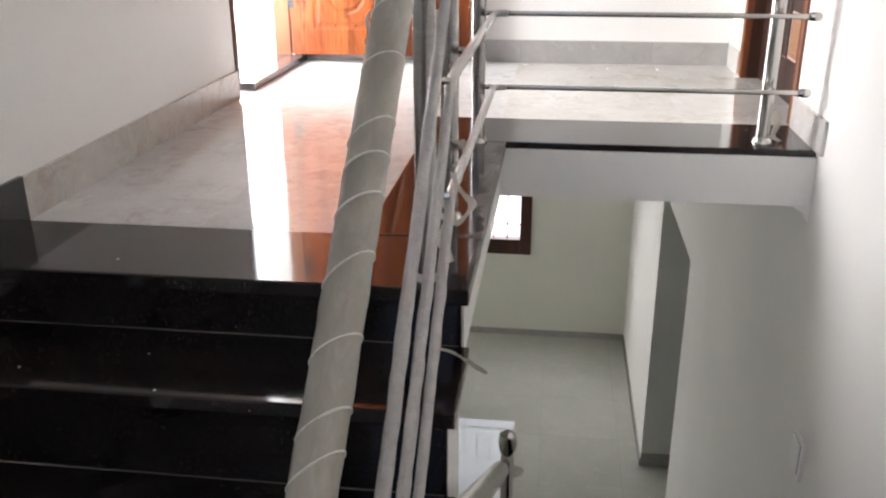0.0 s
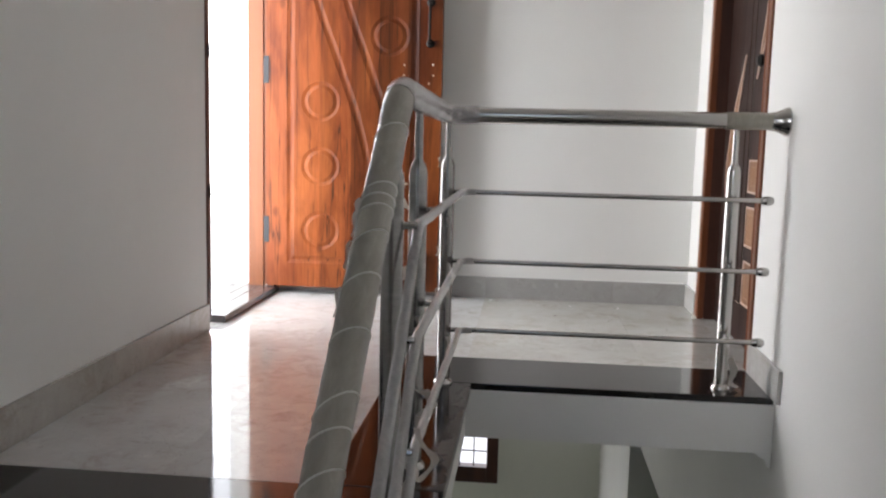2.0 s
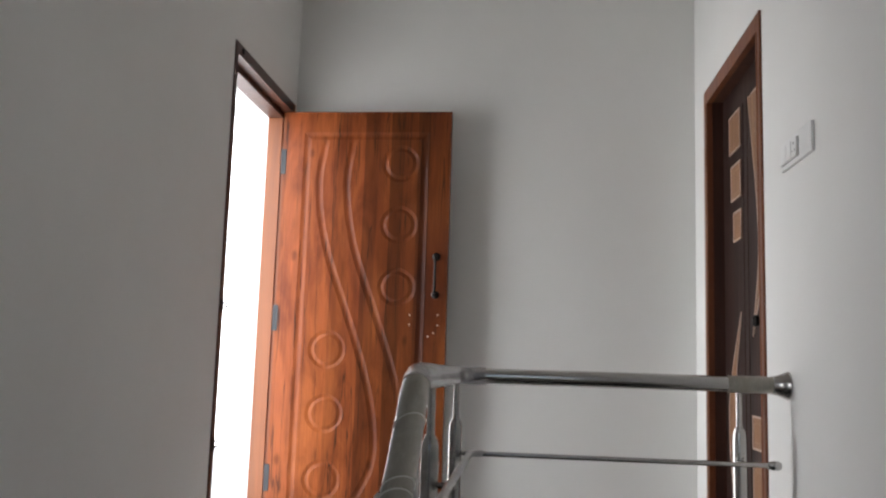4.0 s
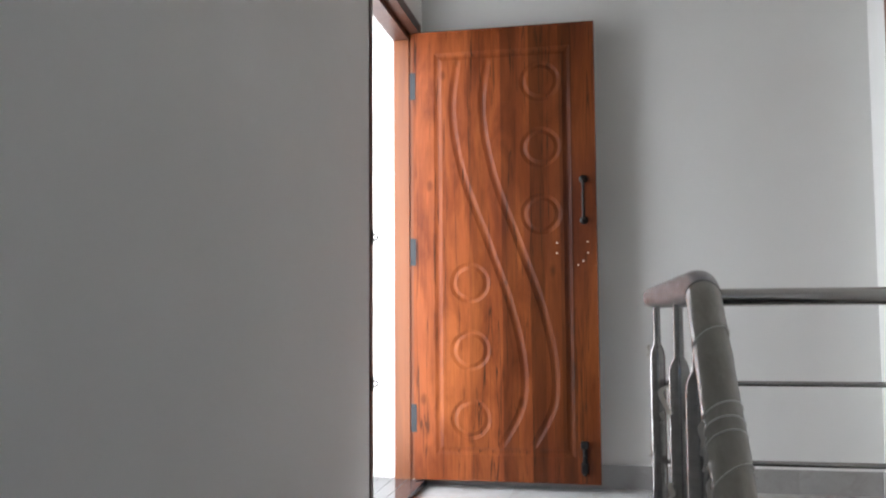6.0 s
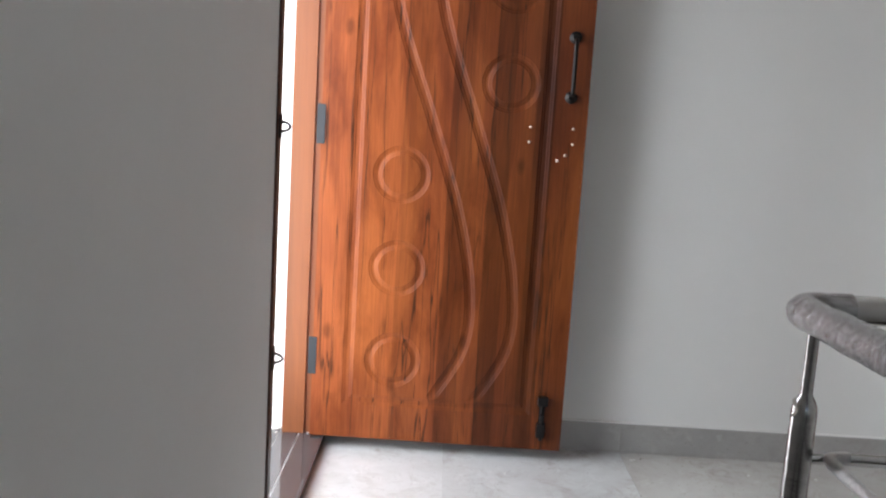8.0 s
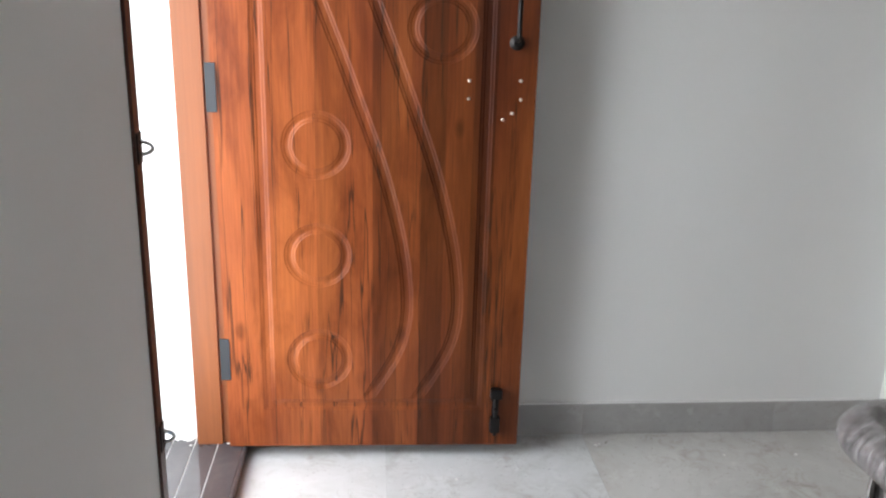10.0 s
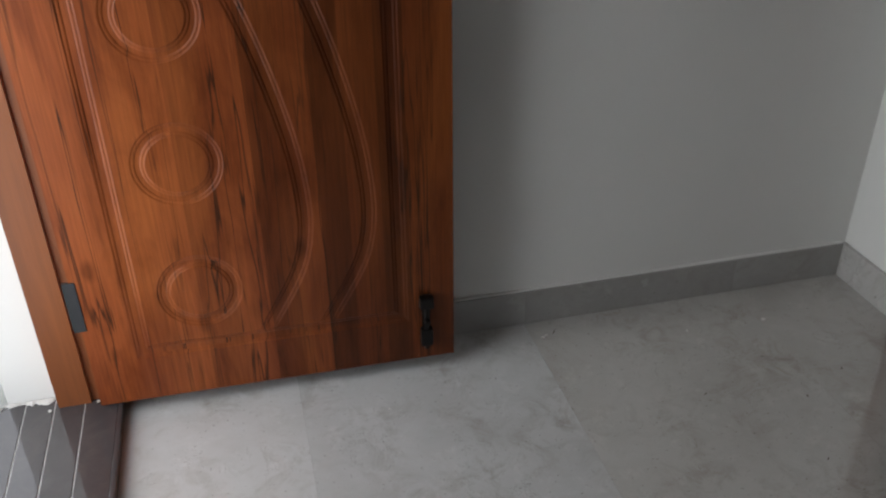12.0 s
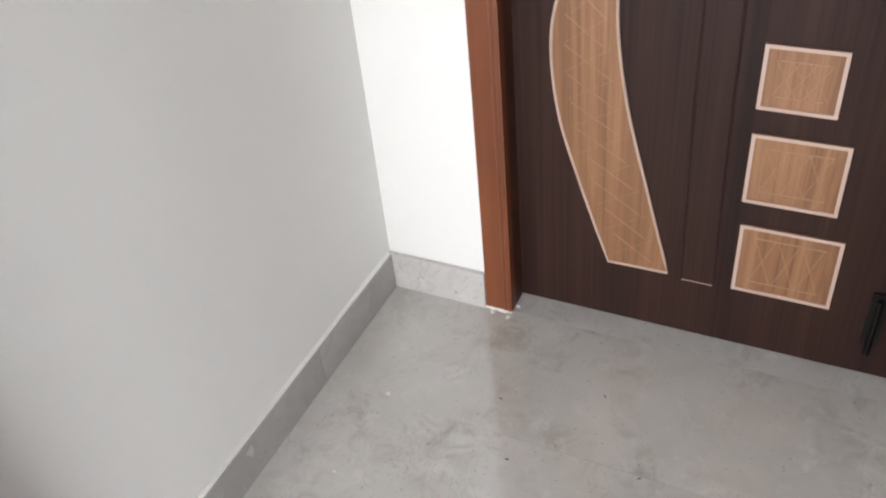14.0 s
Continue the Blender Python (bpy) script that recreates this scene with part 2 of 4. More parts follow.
PLATE = material("dull_zinc_plate", 0.5, 0.3, (0.035, 0.037, 0.04))
PLATE.node_tree.nodes["Principled BSDF"].inputs["Metallic"].default_value = 0.3
BLACKMETAL = worn_metal("black_iron", (0.03, 0.028, 0.027), 0.4, 0.1)
SWITCH = material("white_plastic", 0.35, 0.0, (0.78, 0.78, 0.76))
GAP = material("dark_joint", 0.8, 0.0, (0.26, 0.25, 0.24))
CHIP = material("plaster_crumb", 0.9, 0.0, (0.62, 0.60, 0.57))
def film(name, metal, stretch, tones, strength, low, high, deep=0.004, tint=(1, 0.92, 0.77)):
    """Thin plastic film wound tightly round steel, with wrinkles across the tube."""
    m = material(name, 0.3, metal)
    crease = noise_tex(m, 1.0, coords(m, stretch), 6, 0.65, 0.7)
    r = ramp(m, [(at, (v * tint[0], v * tint[1], v * tint[2])) for at, v in zip((0.3, 0.6, 0.8), tones)])
    link(m, crease, 0, r, "Fac")
    paint(m, r)
    bumped(m, crease, strength, deep)
    roughened(m, crease, low, high)
    b = m.node_tree.nodes["Principled BSDF"]
    b.inputs["Coat Weight"].default_value, b.inputs["Coat Roughness"].default_value = 0.55, 0.14
    ripple = node(m, "ShaderNodeBump", Strength=0.5, Distance=deep * 0.75)
    link(m, noise_tex(m, 1.0, coords(m, (50, 70, 50)), 4, 0.6), 0, ripple, "Height")
    link(m, ripple, "Normal", b, "Coat Normal")
    return m


FILM = film("dusty_plastic_film", 0.25, (70, 13, 34), (0.25, 0.31, 0.38), 0.22, 0.26, 0.42)
BARFILM = film("dusty_film_on_bar", 0.1, (70, 60, 70), (0.36, 0.45, 0.55), 0.5, 0.3, 0.5, 0.005, (1, 0.95, 0.91))
# Wide tone range paints glints and dark folds of the wrinkles into the colour.
SHINYFILM = film("shiny_crumpled_film", 0.85, (16, 120, 26), (0.2, 0.56, 0.92), 1.0, 0.10, 0.26, 0.012, (1, 0.955, 0.95))
POSTFILM = film("clear_film_on_post", 0.95, (10, 10, 70), (0.27, 0.34, 0.43), 0.16, 0.10, 0.26, 0.004, (1, 0.96, 0.93))
SEAM = material("crumpled_film_edge", 0.4, 0.0, (0.58, 0.55, 0.50))
# Emissive panel colour that stands in for the bright outdoors.
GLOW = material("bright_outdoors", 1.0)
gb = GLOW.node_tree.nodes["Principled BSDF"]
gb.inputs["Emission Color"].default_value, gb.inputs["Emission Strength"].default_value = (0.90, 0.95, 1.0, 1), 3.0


# ---- building blocks ----
def add_box(bm, x0, x1, y0, y1, z0, z1):
    v = [bm.verts.new((x, y, z)) for x in (x0, x1) for y in (y0, y1) for z in (z0, z1)]
    for f in ((0, 1, 3, 2), (4, 6, 7, 5), (0, 4, 5, 1), (2, 3, 7, 6), (0, 2, 6, 4), (1, 5, 7, 3)):
        bm.faces.new([v[i] for i in f])


def box(x0, x1, y0, y1, z0, z1, bevel=0.0):
    bm = bmesh.new()
    add_box(bm, min(x0, x1), max(x0, x1), min(y0, y1), max(y0, y1), min(z0, z1), max(z0, z1))
    if bevel:
        bmesh.ops.bevel(bm, geom=bm.edges[:], offset=bevel, segments=2, affect="EDGES", profile=0.6)
    return bm


def boxes(*sizes):
    bm = bmesh.new()
    for s in sizes:
        add_box(bm, *s)
    return bm


def link_mesh(name, bm, mat, smooth=False):
    me = bpy.data.meshes.new(name)
    bmesh.ops.recalc_face_normals(bm, faces=bm.faces)
    bm.to_mesh(me)
    bm.free()
    me.materials.append(mat)
    if smooth:
        for f in me.polygons:
            f.use_smooth = True
        me.set_sharp_from_angle(angle=radians(38))
    return new(name, me)


def part(name, bm, mat, parent, label="", smooth=False):
    ob = link_mesh(name, bm, mat, smooth)
    ob.parent = parent
    ob.matrix_parent_inverse = parent.matrix_world.inverted()
    if label:
        ob["label"] = label
    return ob


def thing(name, label, category, group="", kind="", at=(0, 0, 0)):
    ob = new(name)
    ob.location = at
    bpy.context.view_layer.update()
    return tagged(ob, label, category, group, kind)


def structure(name, bm, mat, label, category):
    return tagged(link_mesh(name, bm, mat), label, category, kind="structure")


def tube(points, radius, sides=12, wobble=0.0, closed=False, flat=None, seed=0):
    """A tube along points; radius may be a list; flat squeezes it along one axis."""
    bm = bmesh.new()
    pts = [Vector(p) for p in points]
    n = len(pts)
    rings, up = [], None
    for i, p in enumerate(pts):
        a = pts[(i - 1) % n] if closed or i else pts[0]
        b = pts[(i + 1) % n] if closed or i < n - 1 else pts[-1]
        d = (b - a).normalized()
        if up is None:
            up = d.orthogonal().normalized()
        up = (up - d * up.dot(d)).normalized()
        side = d.cross(up)
        r = radius[i] if isinstance(radius, (list, tuple)) else radius
        ring = []
        for k in range(sides):
            t = 2 * math.pi * k / sides
            w = 1 + wobble * (noise.noise(p * 23 + Vector((math.cos(t) * 1.4, math.sin(t) * 1.4, seed))) + 0.5 * noise.noise(p * 70 + Vector((math.cos(t), math.sin(t), seed))))
            v = (up * math.cos(t) + side * math.sin(t)) * r * w
            if flat:
                v = Vector((v[0] * flat[0], v[1] * flat[1], v[2] * flat[2]))
            ring.append(bm.verts.new(p + v))
        rings.append(ring)
    for i in range(n if closed else n - 1):
        a, b = rings[i], rings[(i + 1) % n]
        for k in range(sides):
            bm.faces.new((a[k], a[(k + 1) % sides], b[(k + 1) % sides], b[k]))
    if not closed:
        bm.faces.new(rings[0][::-1])
        bm.faces.new(rings[-1])
    return bm


def resampled(points, step):
    pts = [Vector(p) for p in points]
    out = []
    for a, b in zip(pts, pts[1:]):
        n = max(1, round((b - a).length / step))
        out += [a.lerp(b, i / n) for i in range(n)]
    return out + [pts[-1]]


def rounded(points, radius, steps=6):
    """Points with each inner corner turned into an arc-like bend."""
    pts = [Vector(p) for p in points]
    out = [pts[0]]
    for a, b, c in zip(pts, pts[1:], pts[2:]):
        u, v = b + (a - b).normalized() * radius, b + (c - b).normalized() * radius
        for i in range(steps + 1):
            t = i / steps
            out.append(u.lerp(b, t).lerp(b.lerp(v, t), t))
    return out + [pts[-1]]


def smooth_curve(points, n):
    """Catmull-Rom through points."""
    p = [Vector(q) for q in points]
    p = [p[0] * 2 - p[1]] + p + [p[-1] * 2 - p[-2]]
    out = []
    for i in range(1, len(p) - 2):
        for k in range(n):
            t = k / n
            out.append(0.5 * (2 * p[i] + (p[i + 1] - p[i - 1]) * t + (2 * p[i - 1] - 5 * p[i] + 4 * p[i + 1] - p[i + 2]) * t * t + (3 * p[i] - p[i - 1] - 3 * p[i + 1] + p[i + 2]) * t ** 3))
    return out + [p[-2]]


def lathe(profile, x, y, z, sides=16, axis="Z"):
    """A turned body; profile holds (radius, height)."""
    bm = bmesh.new()
    rings = []
    for r, h in profile:
        ring = []
        for k in range(sides):
            t = 2 * math.pi * k / sides
            a, b = r * math.cos(t), r * math.sin(t)
            v = {"Z": (a, b, h), "X": (h, a, b), "Y": (a, h, b)}[axis]
            ring.append(bm.verts.new((x + v[0], y + v[1], z + v[2])))
        rings.append(ring)
    for a, b in zip(rings, rings[1:]):
        for k in range(sides):
            bm.faces.new((a[k], a[(k + 1) % sides], b[(k + 1) % sides], b[k]))
    bm.faces.new(rings[0][::-1])
    bm.faces.new(rings[-1])
    return bm


# ---- shell of the house ----
structure("wall_right", boxes((W, W + 0.2, -0.4, 3.80, LOW, TOP), (W, W + 0.2, 3.80, 4.76, LOW, -0.02), (W, W + 0.2, 3.80, 4.76, 2.128, TOP),
                              (W, W + 0.2, 4.76, 5.45, LOW, TOP), (W, W + 0.2, 5.45, 6.5, -1.14, TOP), (W - 0.033, W + 0.2, 6.5, 8.53, LOW, -0.171)),
          WALL, "white painted plaster wall beside the stairs", "wall")
structure("wall_left", boxes((-0.23, 0, -0.4, 2.6, LOW, TOP), (-0.23, 0, 2.6, 4.06, -0.02, TOP), (-0.23, 0, 4.06, 4.962, 2.13, TOP), (-0.23, 0, 4.962, D + 0.2, -0.02, TOP)),
          WALL, "white painted plaster wall with the terrace door", "wall")
structure("wall_far", box(0, W, D, D + 0.2, -0.02, TOP), WALL, "white painted plaster wall behind the open door", "wall")
structure("wall_behind", boxes((0, W, -0.6, -0.4, LOW, 0.9), (0, 0.3, -0.6, -0.4, 0.9, 2.1), (1.5, W, -0.6, -0.4, 0.9, 2.1), (0, W, -0.6, -0.4, 2.1, TOP)),
          WALL, "white painted wall of the half landing with a window opening", "wall")
structure("ceiling", box(-0.23, W + 0.2, -0.6, D + 0.2, TOP, TOP + 0.15), WALL, "white painted ceiling over the stairs", "ceiling")
structure("wall_below_far", boxes((-3.2, -0.17, 8.53, 8.73, LOW, -0.17), (1.034, W + 0.2, 8.53, 8.73, LOW, -0.17), (-0.17, 1.034, 8.53, 8.73, LOW, -2.36), (-0.17, 1.034, 8.53, 8.73, -1.1, -0.17)),
          LOWWALL, "pale painted wall of the room below", "wall")
structure("wall_below_left", boxes((-3.2, -3.0, 2.4, 7.0, LOW, -0.17), (-3.2, -3.0, 7.8, 8.53, LOW, -0.17), (-3.2, -3.0, 7.0, 7.8, LOW, -2.1), (-3.2, -3.0, 7.0, 7.8, -1.1, -0.17)),
          LOWWALL, "pale painted wall of the room below with a wide window", "wall")
structure("wall_below_near", box(-3.0, -0.23, 2.4, 2.6, LOW, -0.17), LOWWALL, "pale painted wall of the room below", "wall")
structure("wall_passage", boxes((W + 0.2, 4.2, 6.5, 6.7, LOW, -0.3), (W + 0.2, 4.2, 4.6, 4.8, LOW, -0.3), (4.2, 4.4, 4.6, 6.7, LOW, -0.3)), LOWWALL, "pale painted walls of the side passage below", "wall")
structure("ceiling_passage", box(W + 0.2, 4.4, 4.6, 6.7, -0.3, -0.2), LOWWALL, "pale passage ceiling below", "ceiling")
slab = structure("landing_slab", boxes((0, 1.047, 2.42, 3.485, -0.17, -0.02), (-3.2, W, 3.485, 8.73, -0.17, -0.02), (-3.2, 0, 2.4, 3.485, -0.17, -0.02)),
                 WALL, "white plastered edge of the landing slab", "slab")
bm = bmesh.new()
rings = [[bm.verts.new((x, y, z)) for x, z in ((W - 0.05, -0.171), (W - 0.036, -0.183), (W - 0.02, -0.19), (W - 0.012, -0.21), (W, -0.22), (W, -0.171))] for y in (3.486, 3.60)]
for k in range(6):
    bm.faces.new((rings[0][k], rings[0][(k + 1) % 6], rings[1][(k + 1) % 6], rings[1][k]))
bm.faces.new(rings[0])
bm.faces.new(rings[1][::-1])
part("plaster_fillet", bm, WALL, slab, "rough plaster corner under the slab")
structure("terrace_floor", box(-6, -0.273, -2, 9, -0.02, 0.02), WALL, "pale cement terrace outside the door", "terrace")
structure("backdrop", box(-6.3, -6.1, -30, 40, -3.5, 16), GLOW, "glowing panel standing in for the bright sky and distance beyond the terrace", "sky")
structure("ground", box(-120, 120, -120, 120, LOW - 0.3, LOW - 0.12), CONCRETE, "bare ground around the house", "ground")


def skirting(name, x0, x1, y0, y1, mat, label, cuts=(), tone=(1, 1, 1)):
    base = structure(name, box(x0 + 0.001, x1 - 0.001, y0 + 0.001, y1 - 0.001, 0, 0.099), GROUT, label, "baseboard")
    along_x = abs(x1 - x0) > abs(y1 - y0)
    a, b = (x0, x1) if along_x else (y0, y1)
    marks = [a] + [c for c in cuts if a < c < b] + [b]
    for p, q in zip(marks, marks[1:]):
        g = 0.0008
        if along_x:
            piece = part("tile", box(p + g, q - g, y0, y1, 0, 0.102, 0.0015), mat, base)
        else:
            piece = part("tile", box(x0, x1, p + g, q - g, 0, 0.102, 0.0015), mat, base)
        piece.color = (*tone, 1)
    if along_x:
        part("paint_lip", box(x0, x1 - 0.002, y1 - 0.009, y1 - 0.0005, 0.1015, 0.1065, 0.001), WALL, base, "rough white paint edge on top of the tiles")


skirting("baseboard_far", 0.0, W - 0.012, D - 0.012, D, SKIRT, "grey tile skirting along the far wall", (0.425, 1.03, 1.635), (0.93, 0.93, 0.93))
skirting("baseboard_left", 0.0, 0.012, 2.64, 4.06, TILE, "grey tile skirting along the door wall", (3.26, 3.86), (0.83, 0.80, 0.76))
skirting("baseboard_right", W - 0.012, W, 4.76, D, TILE, "pale tile skirting beside the dark door")
skirting("baseboard_right_near", W - 0.012, W, 3.43, 3.80, TILE, "pale tile skirting beside the railing end")

# ---- floors ----
bed = structure("floor_landing", boxes((0, 0.8, 2.64, 3.82, -0.02, -0.003), (0, W, 3.82, D, -0.02, -0.003), (W, 2.1, 3.80, 4.76, -0.019, -0.003), (-0.272, 0, 4.06, 4.19, -0.02, -0.003)), GROUT, "polished grey marble tile floor of the landing", "floor")
for x0, x1, y0, y1 in ((0, 0.425, 2.64, 3.82), (0.425, 0.8, 2.64, 3.82), (0, 0.425, 3.82, D), (0.425, 1.03, 3.82, D), (1.03, 1.635, 3.82, D), (1.635, W, 3.82, D)):
    piece = part("tile", box(x0 + 0.0002, x1 - 0.0002, y0 + 0.0002, y1 - 0.0002, -0.004, 0.0), TILE, bed)
    # Tile tones; near the terrace door they also paint its cool sky light.
    tone = {0: 1.09, 0.425: 1.01, 1.03: 0.93, 1.635: 0.95}[x0]
    door_light = 0.985 if x0 < 0.5 else 1.012
    piece.color = (tone * door_light, tone, tone * (2 - door_light) ** 1.6, 1)

part("tile", box(-0.27, -0.0003, 4.0605, 4.1895, -0.004, 0.0), TILE, bed, "tile strip before the stone sill")
part("tile", box(W + 0.0003, 2.088, 3.84, 4.709, -0.004, 0.0, 0.0004), TILE, bed, "tile strip under the dark door")

border = structure("floor_border", boxes((0, 1.04, 2.41, 2.64, -0.02, -0.004), (0.8, 1.04, 2.64, 3.51, -0.02, -0.004), (0.8, W, 3.51, 3.82, -0.02, -0.004)), GROUT,
                   "polished black granite border round the stairwell", "floor border")
part("granite_slab", box(0.001, 1.062, 2.36, 2.639, -0.032, 0.001, 0.004), GRANITE, border, "black granite nosing at the top of the stairs")
part("granite_slab", box(0.801, 1.062, 2.641, 3.494, -0.026, 0.001, 0.003), DUSTGRANITE, border)
part("granite_slab", box(0.801, W - 0.001, 3.495, 3.819, -0.026, 0.001, 0.003), GRANITE, border)

STEPS = [(2.36, 0.0), (2.135, -0.13), (1.91, -0.315), (1.69, -0.485), (1.47, -0.655)]
upper = thing("staircase", "black granite stairs with white plastered side", "staircase", kind="structure")
bm = bmesh.new()
for (y1, z1), (y0, z0) in zip(STEPS, STEPS[1:] + [(1.2, MID)]):
    add_box(bm, 0.0, 1.04, y0 + 0.03, y1 + 0.035, max(MID - 0.2, z0 - 0.35), z0 - 0.03)
part("flight", bm, WALL, upper, "white plastered stair side")
for (y1, z1), (y0, z0) in zip(STEPS, STEPS[1:]):
    part("riser", box(0.001, 1.045, y1 + 0.025, y1 + 0.04, z0 - 0.03, z1 - 0.031), GRANITE, upper)
    part("tread", box(0.001, 1.062, y0, y1 + 0.025, z0 - 0.03, z0, 0.004), GRANITE, upper)
for (y1, z1), (y0, z0) in zip(STEPS, STEPS[1:]):
    part("joint_line", box(0.014, 1.04, y1 + 0.0215, y1 + 0.0245, z0, z0 + 0.0016), JOINT, upper, "dull cement joint")
part("riser", box(0.001, 1.045, 1.495, 1.51, MID, -0.686), GRANITE, upper)
for (y1, z1), (y0, z0) in zip([(2.64, 0.0)] + STEPS, STEPS + [(1.2, MID)]):
    part("skirting_tile", box(0.0015, 0.013, max(y0, 1.2), y1 - 0.001, z1 - 0.2 if z1 < 0 else -0.02, z1 + 0.107, 0.0015), GRANITE, upper)

half = structure("half_landing", boxes((0, W, -0.4, 1.48, MID - 0.15, MID - 0.004), (1.06, W, 1.48, 1.9, MID - 0.15, MID - 0.004)), GROUT, "grey tile floor of the half landing", "floor")
for i in range(4):
    for j in range(4):
        x0, y0 = i * 0.5, -0.4 + j * 0.48
        part("tile", box(x0 + 0.001, min(x0 + 0.499, W), y0 + 0.001, min(y0 + 0.479, 1.49), MID - 0.003, MID), TILE, half)

lower = thing("lower_staircase", "black granite stairs going down to the room below", "staircase", kind="structure")
for i in range(13):
    y, z = 1.9 + i * 0.225, MID - (i + 1) * 0.17
    part("tread", box(1.08, W - 0.001, y - 0.02, y + 0.225, z - 0.03, z, 0.003), GRANITE, lower)
    part("riser", box(1.09, W - 0.001, y, y + 0.015, z, z + 0.139), GRANITE, lower)
    part("step_body", box(1.09, W - 0.001, y + 0.016, y + 0.22, max(LOW, z - 0.3), z - 0.031), WALL, lower)

low = structure("floor_below", box(-3.0, 4.2, -0.4, 8.53, LOW - 0.1, LOW - 0.004), GROUT, "pale polished tile floor of the room below", "floor")
for i in range(12):
    for j in range(15):
        x0, y0 = -3.0 + i * 0.6, 2.6 + j * 0.6
        if y0 < 8.5 and x0 < 4.1:
            part("tile", box(x0 + 0.001, x0 + 0.599, y0 + 0.001, min(y0 + 0.599, 8.53), LOW - 0.003, LOW), LOWTILE, low)
structure("baseboard_below", boxes((-3.0, W - 0.045, 8.518, 8.53, LOW, LOW + 0.06), (W - 0.045, W - 0.033, 6.488, 8.518, LOW, LOW + 0.06), (W - 0.033, 4.2, 6.488, 6.5, LOW, LOW + 0.1)),
                       SKIRT, "grey tile skirting of the room below", "baseboard")


# ---- window of the room below ----
win = thing("window_1", "brown wooden window with a thin iron grille", "window", kind="structure", at=(0.43, 8.55, -2.36))
for name, b in (("window_frame", (0.93, 1.034)), ("window_frame", (-0.17, -0.066))):
    part(name, box(b[0], b[1], 8.515, 8.62, -2.36, -1.1, 0.004), DARKSHADEWOOD, win)
part("window_frame", box(-0.066, 0.93, 8.515, 8.62, -2.36, -2.215, 0.004), DARKSHADEWOOD, win)
part("window_frame", box(-0.066, 0.93, 8.515, 8.62, -1.2, -1.1, 0.004), DARKSHADEWOOD, win)
for i in range(7):
    x = 0.03 + i * 0.13
    part("grille_bar", tube([(x, 8.56, -2.215), (x, 8.56, -1.2)], 0.006, 8), BLACKMETAL, win)
for z in (-2.08, -1.7, -1.35):
    part("grille_bar", tube([(-0.066, 8.575, z), (0.93, 8.575, z)], 0.006, 8), BLACKMETAL, win)


side_win = thing("window_2", "brown wooden window with an iron grille in the lower side wall", "window", kind="structure", at=(-2.98, 7.4, -2.1))
for y0, y1, z0, z1 in ((6.95, 7.0, -2.15, -1.05), (7.8, 7.85, -2.15, -1.05), (7.0, 7.8, -2.15, -2.1), (7.0, 7.8, -1.1, -1.05)):
    part("window_frame", box(-2.999, -2.975, y0, y1, z0, z1, 0.003), DARKSHADEWOOD, side_win)
for k in range(7):
    y = 7.1 + 0.1 * k
    part("grille_bar", tube([(-2.985, y, -2.1), (-2.985, y, -1.1)], 0.008, 8), BLACKMETAL, side_win)
part("grille_bar", tube([(-2.988, 7.0, -1.45), (-2.988, 7.8, -1.45)], 0.008, 8), BLACKMETAL, side_win)


# ---- terrace door: frame, sill and open leaf ----
FACE = 4.90
frame1 = thing("door_frame_1", "brown wooden door frame of the terrace door", "door frame", kind="structure", at=(0, 4.5, 0))
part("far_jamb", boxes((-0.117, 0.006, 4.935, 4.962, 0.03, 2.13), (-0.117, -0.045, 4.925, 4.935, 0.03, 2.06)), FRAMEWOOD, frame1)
# Near jamb and head: same frame, backlit shade put in as darker wood.
part("near_jamb", boxes((-0.117, 0.006, 4.06, 4.092, 0.03, 2.13), (-0.117, -0.045, 4.092, 4.11, 0.03, 2.06)), DARKSHADEWOOD, frame1)
part("head", boxes((-0.117, 0.006, 4.092, 4.935, 2.082, 2.13), (-0.117, -0.045, 4.092, 4.935, 2.055, 2.082)), DARKSHADEWOOD, frame1)
for z in (1.062, 0.534):
    part("latch_staple", tube([(0.006 + 0.022 * math.sin(t), 4.078, z + 0.011 * math.cos(t)) for t in [math.pi * k / 10 for k in range(11)]], 0.0034, 8), STEEL, frame1, "steel latch staple", True)
    part("staple_plate", box(0.005, 0.0085, 4.064, 4.091, z - 0.026, z + 0.026, 0.001), BLACKMETAL, frame1)
part("bolt_socket", lathe([(0.012, 0), (0.012, 0.006), (0.006, 0.007)], 0.006, 4.14, 2.108, 12, "X"), BLACKMETAL, frame1)
sill = structure("door_sill", box(-0.272, 0.012, 4.191, 4.961, -0.0195, 0.028), PALEGROUT, "grey stone strip sill under the terrace door", "sill")
for a, b in ((-0.27, -0.193), (-0.19, -0.128), (-0.125, -0.061), (-0.058, 0.014)):
    part("stone_strip", box(a, b, 4.199, 4.96, 0.0, 0.030, 0.0015), SILLSTONE, sill)
part("sill_edge", box(0.0145, 0.025, 4.19, 4.96, 0.001, 0.031, 0.002), SILLSTONE, sill, "dark stone sill edge")
part("sill_edge", box(-0.27, 0.0142, 4.19, 4.1988, 0.001, 0.031, 0.002), SILLSTONE, sill, "dark stone sill end")

leaf = thing("door_1", "varnished teak door leaf standing open before the wall", "door", kind="structure", at=(-0.02, FACE + 0.02, 0.037))
SWAN = [(0.203, 1.936), (0.177, 1.70), (0.225, 1.408), (0.338, 1.095), (0.436, 0.815), (0.489, 0.565), (0.481, 0.366), (0.379, 0.171)]


